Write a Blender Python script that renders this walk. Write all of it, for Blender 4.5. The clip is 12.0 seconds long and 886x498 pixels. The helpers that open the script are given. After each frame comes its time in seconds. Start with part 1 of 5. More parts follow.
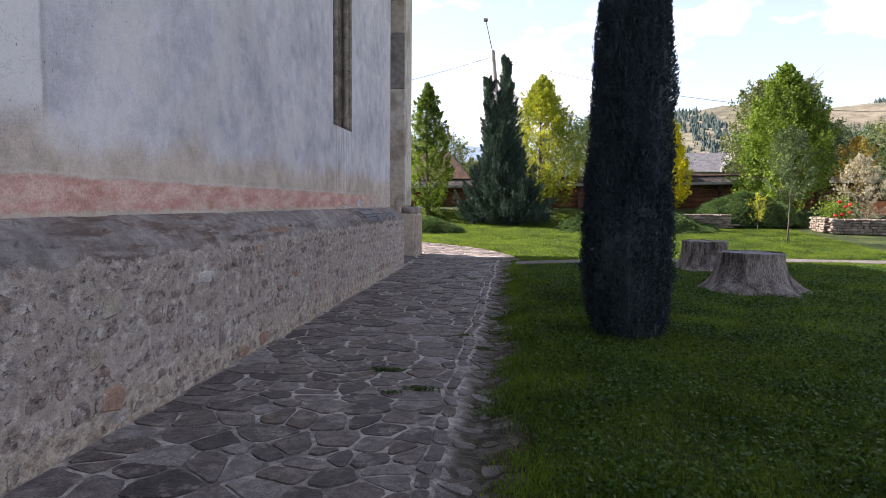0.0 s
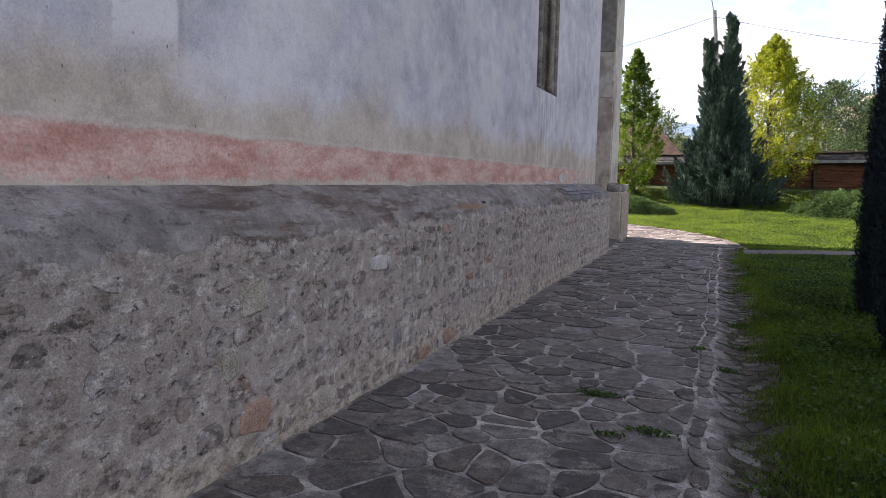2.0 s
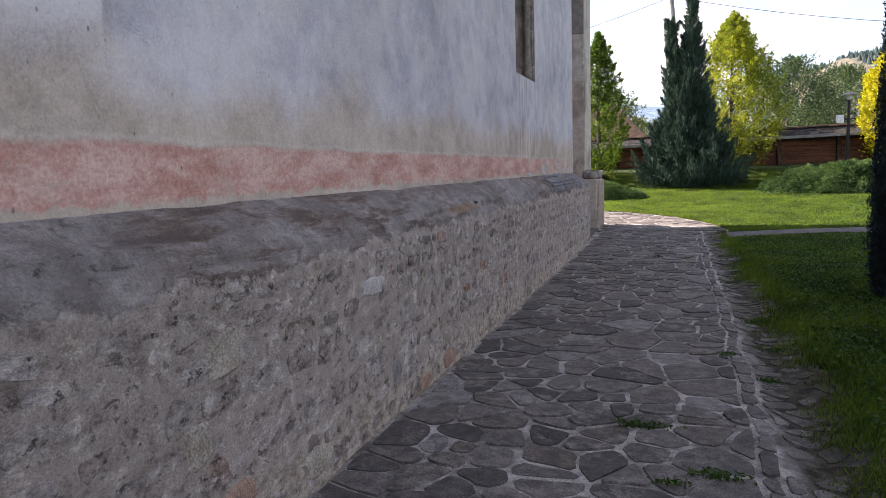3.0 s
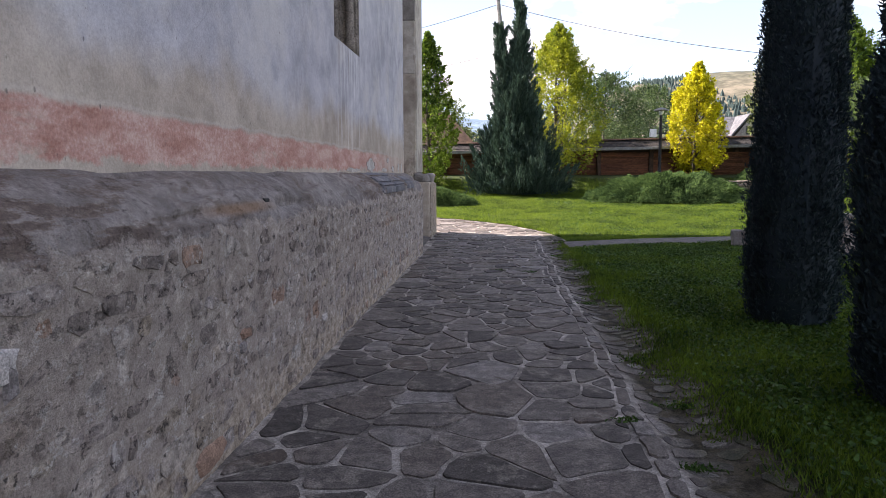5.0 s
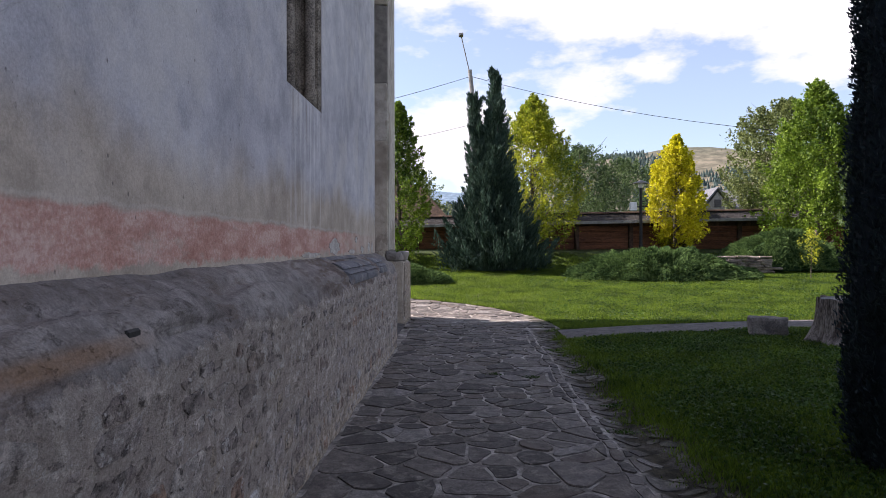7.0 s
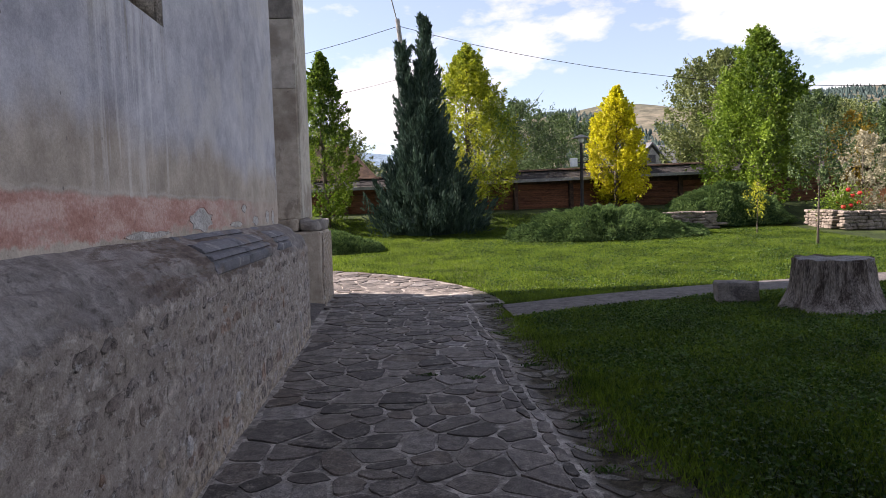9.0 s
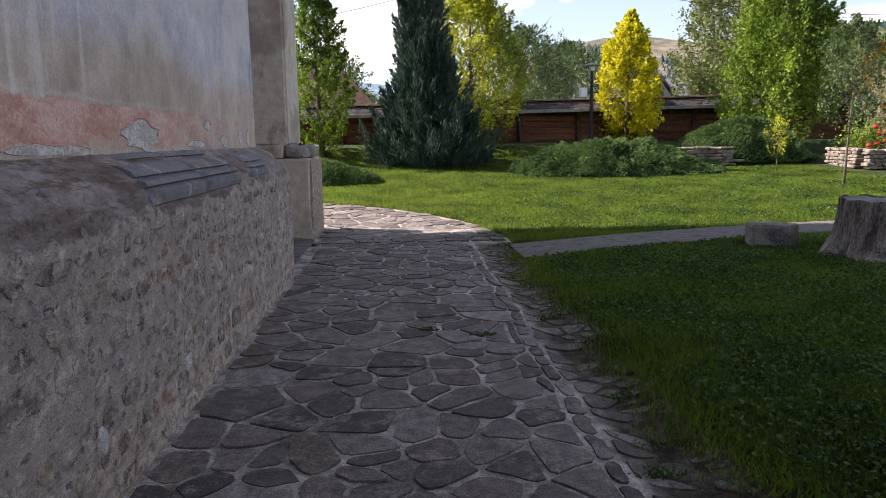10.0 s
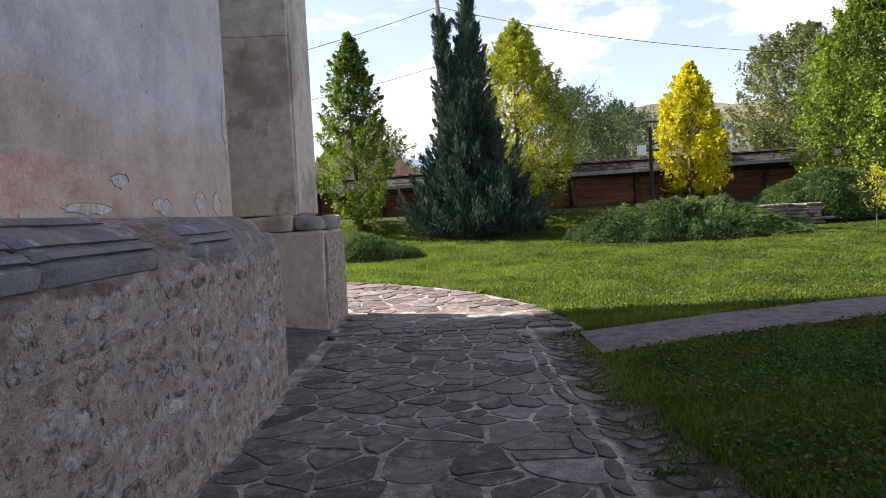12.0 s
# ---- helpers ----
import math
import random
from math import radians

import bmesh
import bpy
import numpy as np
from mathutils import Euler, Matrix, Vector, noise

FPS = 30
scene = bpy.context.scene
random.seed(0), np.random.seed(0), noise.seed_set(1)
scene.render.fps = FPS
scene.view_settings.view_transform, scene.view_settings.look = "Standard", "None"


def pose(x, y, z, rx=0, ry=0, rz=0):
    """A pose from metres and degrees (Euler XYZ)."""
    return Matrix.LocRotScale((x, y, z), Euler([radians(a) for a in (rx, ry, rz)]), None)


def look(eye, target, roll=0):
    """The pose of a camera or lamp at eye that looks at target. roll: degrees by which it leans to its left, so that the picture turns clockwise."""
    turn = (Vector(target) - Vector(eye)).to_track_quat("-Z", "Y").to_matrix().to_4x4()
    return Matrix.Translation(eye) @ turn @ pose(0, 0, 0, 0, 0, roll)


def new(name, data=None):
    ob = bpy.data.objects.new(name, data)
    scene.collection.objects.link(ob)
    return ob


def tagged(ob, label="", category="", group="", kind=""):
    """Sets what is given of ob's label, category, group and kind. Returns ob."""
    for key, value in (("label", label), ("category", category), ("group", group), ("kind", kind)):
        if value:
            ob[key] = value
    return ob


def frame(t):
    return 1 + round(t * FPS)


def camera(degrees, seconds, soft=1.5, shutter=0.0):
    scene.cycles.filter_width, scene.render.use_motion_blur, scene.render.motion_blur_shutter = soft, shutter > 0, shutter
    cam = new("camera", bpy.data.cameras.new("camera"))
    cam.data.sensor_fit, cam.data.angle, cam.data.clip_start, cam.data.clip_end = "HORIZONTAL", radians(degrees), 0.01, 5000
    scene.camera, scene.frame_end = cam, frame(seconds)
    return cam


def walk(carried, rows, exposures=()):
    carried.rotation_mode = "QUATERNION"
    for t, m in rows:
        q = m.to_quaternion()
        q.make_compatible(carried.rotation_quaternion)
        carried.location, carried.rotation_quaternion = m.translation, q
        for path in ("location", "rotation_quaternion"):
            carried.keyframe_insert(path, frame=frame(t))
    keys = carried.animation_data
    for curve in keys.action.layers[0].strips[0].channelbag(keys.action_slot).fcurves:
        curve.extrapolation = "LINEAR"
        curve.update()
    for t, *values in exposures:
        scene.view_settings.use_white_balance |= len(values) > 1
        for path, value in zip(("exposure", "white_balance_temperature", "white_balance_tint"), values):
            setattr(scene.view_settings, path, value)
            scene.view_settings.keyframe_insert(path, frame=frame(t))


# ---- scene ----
cam = camera(66.8, 12.0, soft=0.55)
PATH = [
    (0, (2.915, 3.963, 1.71), (2.707, 5.947, 1.574), 0.5),
    (0.5, (2.902, 4.245, 1.653), (2.724, 6.225, 1.433), -0.6),
    (1, (2.795, 4.671, 1.646), (2.52, 6.635, 1.387), -0.5),
    (1.5, (2.636, 5.096, 1.68), (2.248, 7.052, 1.538), -0.3),
    (2, (2.434, 5.462, 1.65), (1.676, 7.301, 1.442), 1.1),
    (2.5, (2.103, 5.818, 1.704), (1.207, 7.599, 1.548), -1.3),
    (2.7, (1.997, 5.938, 1.721), (1.196, 7.761, 1.531), -1.4),
    (4.3, (1.502, 7.498, 1.576), (1.318, 9.47, 1.295), -3.6),
    (4.5, (1.487, 7.72, 1.544), (1.449, 9.704, 1.297), -3.0),
    (5, (1.475, 8.319, 1.56), (1.316, 10.3, 1.34), -0.1),
    (5.5, (1.338, 8.916, 1.604), (1.305, 10.911, 1.454), -0.4),
    (6, (1.235, 9.37, 1.622), (1.199, 11.366, 1.488), -1.4),
    (6.5, (1.222, 9.876, 1.662), (1.185, 11.872, 1.552), -0.7),
    (7, (1.144, 10.317, 1.71), (1.08, 12.316, 1.701), -0.1),
    (7.5, (1.097, 10.836, 1.747), (1.212, 12.829, 1.624), -3.9),
    (7.7, (1.127, 11.053, 1.736), (1.242, 13.05, 1.702), -1.9),
    (9.3, (1.331, 12.682, 1.751), (1.453, 14.673, 1.609), -1.7),
    (9.5, (1.334, 12.947, 1.748), (1.407, 14.939, 1.589), 0.3),
    (10, (1.328, 13.517, 1.647), (1.449, 15.487, 1.327), -0.7),
    (10.5, (1.29, 14.107, 1.58), (1.487, 16.092, 1.428), -1.0),
    (11, (1.394, 14.612, 1.521), (1.33, 16.591, 1.239), -1.5),
    (11.5, (1.422, 15.211, 1.518), (1.376, 17.202, 1.335), -2.9),
    (12, (1.509, 15.817, 1.517), (1.488, 17.814, 1.413), -2.9),
]
walk(cam, [(t, look(eye, target, roll)) for t, eye, target, roll in PATH],
     exposures=[(0, 1.90, 6650, 23), (0.5, 1.92, 6650, 23), (1, 1.86, 6650, 23), (1.5, 1.94, 6650, 23), (2, 1.91, 6650, 23), (2.5, 1.89, 6650, 23), (4.5, 2.14, 6650, 23), (5, 1.94, 6650, 23), (5.5, 1.74, 6650, 23), (6.5, 1.69, 6350, 23), (7, 1.39, 6350, 23), (7.5, 1.44, 6500, 23), (9.5, 1.49, 6650, 23), (10, 1.61, 6650, 23), (10.5, 2.18, 6650, 23), (11, 1.73, 6650, 23), (11.5, 1.98, 6650, 23), (12, 1.68, 6650, 23)])

# ---- light ----
SUN_DIR = Vector((-0.95, 0.31, 0.0)).normalized()
SUN_ELEV = radians(38)
world = bpy.data.worlds.new("world")
scene.world = world
world.use_nodes = True
wn, wl = world.node_tree.nodes, world.node_tree.links
bg = wn["Background"]
bg.inputs["Strength"].default_value = 0.05
sky = wn.new("ShaderNodeTexSky")
sky.sky_type = "NISHITA"
sky.sun_disc = False
sky.sun_elevation = SUN_ELEV
sky.sun_rotation = math.atan2(SUN_DIR.x, SUN_DIR.y)
sky.air_density, sky.dust_density = 1.0, 0.7
tc = wn.new("ShaderNodeTexCoord")
mp = wn.new("ShaderNodeMapping")
mp.inputs["Scale"].default_value = (1.0, 1.0, 2.2)
mp.inputs["Location"].default_value = (1.9, 0.1, 0.12)
cl = wn.new("ShaderNodeTexNoise")
cl.inputs["Scale"].default_value, cl.inputs["Detail"].default_value, cl.inputs["Roughness"].default_value = 2.6, 9.0, 0.58
cr = wn.new("ShaderNodeValToRGB")
cr.color_ramp.elements[0].position, cr.color_ramp.elements[1].position = 0.48, 0.56
cr.color_ramp.elements[0].color = (0.20, 0.20, 0.20, 1)
cm = wn.new("ShaderNodeMix")
cm.data_type = "RGBA"
cm.inputs[7].default_value = (9.4, 9.35, 9.3, 1)
wl.new(tc.outputs["Generated"], mp.inputs["Vector"])
wl.new(mp.outputs[0], cl.inputs["Vector"])
split = wn.new("ShaderNodeSeparateXYZ")
wl.new(tc.outputs["Generated"], split.inputs[0])
low_sky = wn.new("ShaderNodeMath")
low_sky.operation = "MULTIPLY_ADD"
low_sky.inputs[1].default_value, low_sky.inputs[2].default_value = -0.25, 0.06
wl.new(split.outputs["Z"], low_sky.inputs[0])
pile = wn.new("ShaderNodeMath")
wl.new(cl.outputs["Fac"], pile.inputs[0])
wl.new(low_sky.outputs[0], pile.inputs[1])
wl.new(pile.outputs[0], cr.inputs[0])
wl.new(cr.outputs[0], cm.inputs[0])
gain = wn.new("ShaderNodeMix")
gain.data_type, gain.blend_type = "RGBA", "MULTIPLY"
gain.inputs[0].default_value = 1.0
gain.inputs[7].default_value = (1.32, 1.45, 1.5, 1)
wl.new(sky.outputs[0], gain.inputs[6])
wl.new(gain.outputs[2], cm.inputs[6])
wl.new(cm.outputs[2], bg.inputs["Color"])

sun = new("sun", bpy.data.lights.new("sun", "SUN"))
sun.data.energy, sun.data.angle, sun.data.color = 5.0, radians(0.6), (1.0, 0.93, 0.82)
up = Vector((0, 0, 1))
sun.matrix_world = look(60 * (SUN_DIR * math.cos(SUN_ELEV) + up * math.sin(SUN_ELEV)), (0, 0, 0))


# ---- materials ----
class Mat:
    """A node material with short ways to add noise, ramps and mixes."""

    def __init__(self, name, rough=0.85):
        self.m = bpy.data.materials.new(name)
        self.m.use_nodes = True
        self.n, self.l = self.m.node_tree.nodes, self.m.node_tree.links
        self.b = self.n["Principled BSDF"]
        self.b.inputs["Roughness"].default_value = rough
        self.b.inputs["Specular IOR Level"].default_value = 0.25
        self.co = self.n.new("ShaderNodeNewGeometry")
        self.pos = self.co.outputs["Position"]

    def scaled(self, s):
        k = self.n.new("ShaderNodeMapping")
        k.inputs["Scale"].default_value = s
        self.l.new(self.pos, k.inputs["Vector"])
        return k.outputs[0]

    def noise(self, scale, detail=4.0, rough=0.55, stretch=None, dist=0.0):
        k = self.n.new("ShaderNodeTexNoise")
        k.inputs["Scale"].default_value, k.inputs["Detail"].default_value = scale, detail
        k.inputs["Roughness"].default_value, k.inputs["Distortion"].default_value = rough, dist
        self.l.new(self.scaled(stretch) if stretch else self.pos, k.inputs["Vector"])
        return k.outputs["Fac"]

    def voronoi(self, scale, stretch=None):
        k = self.n.new("ShaderNodeTexVoronoi")
        k.inputs["Scale"].default_value = scale
        self.l.new(self.scaled(stretch) if stretch else self.pos, k.inputs["Vector"])
        return k.outputs["Distance"]

    def ramp(self, fac, *stops):
        k = self.n.new("ShaderNodeValToRGB")
        e = k.color_ramp.elements
        while len(e) < len(stops):
            e.new(0.5)
        for el, (p, c) in zip(e, stops):
            el.position = p
            el.color = (c, c, c, 1) if isinstance(c, (int, float)) else (*c, 1)
        self.l.new(fac, k.inputs[0])
        return k.outputs[0]

    def mix(self, fac, a, b, blend="MIX"):
        k = self.n.new("ShaderNodeMix")
        k.data_type, k.blend_type = "RGBA", blend
        for slot, v in ((0, fac), (6, a), (7, b)):
            if isinstance(v, (int, float)):
                k.inputs[slot].default_value = v
            elif isinstance(v, tuple):
                k.inputs[slot].default_value = (*v, 1)
            else:
                self.l.new(v, k.inputs[slot])
        return k.outputs[2]

    def math(self, op, a, b=0.0, c=0.0):
        k = self.n.new("ShaderNodeMath")
        k.operation = op
        for slot, v in enumerate((a, b, c)):
            if isinstance(v, (int, float)):
                k.inputs[slot].default_value = v
            else:
                self.l.new(v, k.inputs[slot])
        return k.outputs[0]

    def axis(self, name):
        k = self.n.new("ShaderNodeSeparateXYZ")
        self.l.new(self.pos, k.inputs[0])
        return k.outputs[name]

    def step(self, v, lo, hi):
        k = self.n.new("ShaderNodeMapRange")
        k.interpolation_type = "SMOOTHSTEP"
        self.l.new(v, k.inputs[0])
        k.inputs[1].default_value, k.inputs[2].default_value = lo, hi
        return k.outputs[0]

    def random(self):
        o = self.n.new("ShaderNodeObjectInfo")
        return self.math("FRACT", self.math("ADD", o.outputs["Random"], self.co.outputs["Random Per Island"]))

    def colour(self, c):
        if isinstance(c, tuple):
            self.b.inputs["Base Color"].default_value = (*c, 1)
        else:
            self.l.new(c, self.b.inputs["Base Color"])

    def bump(self, h, strength=0.4, dist=0.02):
        k = self.n.new("ShaderNodeBump")
        k.inputs["Strength"].default_value, k.inputs["Distance"].default_value = strength, dist
        self.l.new(h, k.inputs["Height"])
        self.l.new(k.outputs[0], self.b.inputs["Normal"])


def simple(name, dark, light, scale=6.0, rough=0.85, bump=0.4, dist=0.01, stretch=None, metal=0.0, over=0.6):
    """Two tones mixed by coarse and fine noise, with relief."""
    k = Mat(name, rough)
    a, b = k.noise(scale, 8, 0.68, stretch), k.noise(scale * 11, 5, 0.68, stretch)
    f = k.math("ADD", k.math("MULTIPLY", a, 0.65), k.math("MULTIPLY", b, 0.35))
    c = k.ramp(f, (0.41, dark), (0.59, light))
    k.colour(k.mix(over, c, k.ramp(b, (0.40, 0.3), (0.60, 0.7)), "OVERLAY"))
    k.bump(f, bump, dist)
    k.b.inputs["Metallic"].default_value = metal
    return k.m


def stained(name, low, high, stain):
    """Smooth limewashed stone with broad soft stains, a few sharp flakes and a fine grain."""
    k = Mat(name, 0.92)
    big, mid, fine = k.noise(1.1, 5, 0.55), k.noise(7, 8, 0.66), k.noise(70, 4, 0.6)
    c = k.ramp(mid, (0.40, low), (0.60, high))
    c = k.mix(k.ramp(big, (0.53, 0.0), (0.66, 0.7)), c, stain)
    c = k.mix(k.ramp(k.noise(2.1, 8, 0.7, (1, 1, 0.6)), (0.57, 0.0), (0.60, 0.55)), c, stain)
    pit = k.ramp(k.noise(24, 7, 0.7), (0.33, 1.0), (0.37, 0.0))
    c = k.mix(k.math("MULTIPLY", pit, 0.7), c, (0.07, 0.06, 0.055))
    k.colour(k.mix(0.3, c, k.ramp(fine, (0.40, 0.36), (0.60, 0.64)), "OVERLAY"))
    k.bump(k.math("SUBTRACT", k.math("ADD", mid, k.math("MULTIPLY", fine, 0.25)), pit), 0.5, 0.012)
    return k.m


def leafy(name, dark, light, glow=0.35, rough=0.55, patch=0.9, turn=0.4, gloss=0.25):
    """Leaves of many tones that let some light through."""
    k = Mat(name, rough)
    k.b.inputs["Specular IOR Level"].default_value = gloss
    r = k.random()
    n = k.ramp(k.noise(patch, 2), (0.3, 0.0), (0.7, 1.0))
    f = k.math("ADD", k.math("MULTIPLY", r, 1.0 - turn), k.math("MULTIPLY", n, turn))
    c = k.ramp(f, (0.1, dark), (0.85, light))
    k.colour(c)
    t = k.n.new("ShaderNodeBsdfTranslucent")
    k.l.new(c, t.inputs["Color"])
    m = k.n.new("ShaderNodeMixShader")
    m.inputs[0].default_value = glow
    k.l.new(k.b.outputs[0], m.inputs[1])
    k.l.new(t.outputs[0], m.inputs[2])
    k.l.new(m.outputs[0], k.n["Material Output"].inputs["Surface"])
    return k.m


def plaster_material():
    k = Mat("lime_plaster", 0.92)
    y, z = k.axis("Y"), k.axis("Z")
    big, mid, fine = k.noise(0.8, 5, 0.6), k.noise(3.5, 9, 0.72), k.noise(75, 5, 0.72)
    brush = k.noise(6, 9, 0.7, (1, 0.8, 0.8))
    f = k.math("ADD", k.math("MULTIPLY", brush, 0.3), k.math("ADD", k.math("MULTIPLY", big, 0.45), k.math("MULTIPLY", mid, 0.25)))
    base = k.ramp(f, (0.40, (0.335, 0.33, 0.36)), (0.5, (0.47, 0.465, 0.495)), (0.60, (0.62, 0.605, 0.62)))
    base = k.mix(k.ramp(k.noise(1.3, 6, 0.65), (0.48, 0.0), (0.60, 0.5)), base, (0.62, 0.59, 0.555))
    # old repairs near the start of the walk: paler upright strips
    edge = k.math("ADD", y, k.math("MULTIPLY", mid, 0.06))
    rep = k.math("MULTIPLY", k.step(edge, 7.98, 8.01), k.math("SUBTRACT", 1.0, k.step(edge, 8.42, 8.45)))
    rep = k.math("MULTIPLY", rep, k.step(z, 2.24, 2.40))
    base = k.mix(k.math("MULTIPLY", rep, 0.6), base, (0.74, 0.725, 0.71))
    rim = k.math("MULTIPLY", k.math("SUBTRACT", 1.0, k.math("ABSOLUTE", k.math("MULTIPLY", k.math("SUBTRACT", edge, 8.46), 25.0))), k.step(z, 2.24, 2.40))
    base = k.mix(k.math("MULTIPLY", k.math("MAXIMUM", rim, 0.0), 0.5), base, (0.30, 0.29, 0.30))
    # rising damp: a yellow-grey belt over the red one
    zz = k.math("ADD", z, k.math("MULTIPLY", k.math("SUBTRACT", k.noise(0.8, 6, 0.62), 0.5), 1.1))
    damp = k.math("SUBTRACT", 1.0, k.step(zz, 2.02, 2.42))
    base = k.mix(k.math("MULTIPLY", damp, 0.85), base, k.ramp(f, (0.40, (0.35, 0.285, 0.215)), (0.6, (0.61, 0.525, 0.42))))
    # white runs and dark drips under the window
    run = k.math("MULTIPLY", k.step(y, 15.95, 16.4), k.math("SUBTRACT", 1.0, k.step(y, 17.3, 17.75)))
    run = k.math("MULTIPLY", run, k.math("SUBTRACT", 1.0, k.step(z, 3.05, 3.2)))
    drip = k.noise(10, 6, 0.65, (1, 1, 0.07))
    base = k.mix(k.math("MULTIPLY", run, k.ramp(drip, (0.52, 0.0), (0.60, 0.3))), base, (0.85, 0.84, 0.81))
    base = k.mix(k.math("MULTIPLY", k.math("MULTIPLY", run, k.step(z, 2.4, 3.1)), k.ramp(drip, (0.40, 0.7), (0.47, 0.0))), base, (0.30, 0.27, 0.23))
    # painted red band, chalky and rubbed through
    rz = k.math("ADD", z, k.math("MULTIPLY", k.math("SUBTRACT", k.noise(3, 9, 0.7), 0.5), 0.10))
    red = k.math("SUBTRACT", 1.0, k.step(rz, 1.86, 1.895))
    worn = k.ramp(k.noise(4.2, 9, 0.74, (1, 0.4, 1)), (0.36, 0.4), (0.45, 1.0))
    low = k.step(k.math("ADD", z, k.math("MULTIPLY", k.math("SUBTRACT", k.noise(5, 9, 0.75), 0.5), 0.22)), 1.605, 1.64)
    fade = k.math("SUBTRACT", 1.0, k.math("MULTIPLY", k.step(k.math("ADD", y, k.math("MULTIPLY", mid, 5.0)), 20.0, 23.5), 0.85))
    redf = k.math("MULTIPLY", k.math("MULTIPLY", red, worn), k.math("MULTIPLY", low, fade))
    grain = k.noise(48, 7, 0.8)
    redc = k.ramp(k.math("ADD", k.math("MULTIPLY", grain, 0.4), k.math("MULTIPLY", k.noise(6, 8, 0.7, (1, 0.4, 1)), 0.6)), (0.40, (0.40, 0.20, 0.155)), (0.49, (0.52, 0.30, 0.245)), (0.58, (0.64, 0.46, 0.40)))
    base = k.mix(redf, base, redc)
    line = k.math("SUBTRACT", 1.0, k.math("ABSOLUTE", k.math("MULTIPLY", k.math("SUBTRACT", rz, 1.90), 55.0)))
    base = k.mix(k.math("MULTIPLY", k.math("MULTIPLY", k.math("MAXIMUM", line, 0.0), fade), 0.22), base, (0.70, 0.66, 0.62))
    # pock marks, scratches and hair cracks
    pock = k.ramp(k.voronoi(11.0, (1, 1.0, 0.6)), (0.05, 1.0), (0.09, 0.0))
    pock = k.math("MULTIPLY", pock, k.ramp(k.noise(3.1, 6, 0.7), (0.46, 0.0), (0.54, 1.0)))
    base = k.mix(k.math("MULTIPLY", pock, 0.7), base, (0.12, 0.11, 0.105))
    crack = k.ramp(k.noise(1.6, 9, 0.62, None, 1.2), (0.494, 0.0), (0.5, 0.7), (0.506, 0.0))
    crack = k.math("MULTIPLY", crack, k.ramp(k.noise(0.9, 3), (0.5, 0.0), (0.6, 1.0)))
    base = k.mix(k.math("MULTIPLY", crack, 0.5), base, (0.2, 0.19, 0.18))
    dots = k.math("MULTIPLY", k.ramp(k.voronoi(27.0), (0.06, 1.0), (0.12, 0.0)), k.ramp(k.noise(1.7, 7, 0.7), (0.5, 0.0), (0.56, 1.0)))
    base = k.mix(k.math("MULTIPLY", dots, 0.5), base, (0.17, 0.16, 0.15))
    base = k.mix(0.42, base, k.ramp(fine, (0.38, 0.36), (0.62, 0.64)), "OVERLAY")
    k.colour(base)
    h = k.math("ADD", k.math("MULTIPLY", mid, 0.8), k.math("MULTIPLY", fine, 0.35))
    h = k.math("SUBTRACT", k.math("ADD", h, k.math("MULTIPLY", brush, 0.4)), k.math("MULTIPLY", pock, 0.7))
    h = k.math("ADD", h, k.math("MULTIPLY", k.math("MULTIPLY", red, worn), 0.12))
    k.bump(h, 0.5, 0.016)
    return k.m


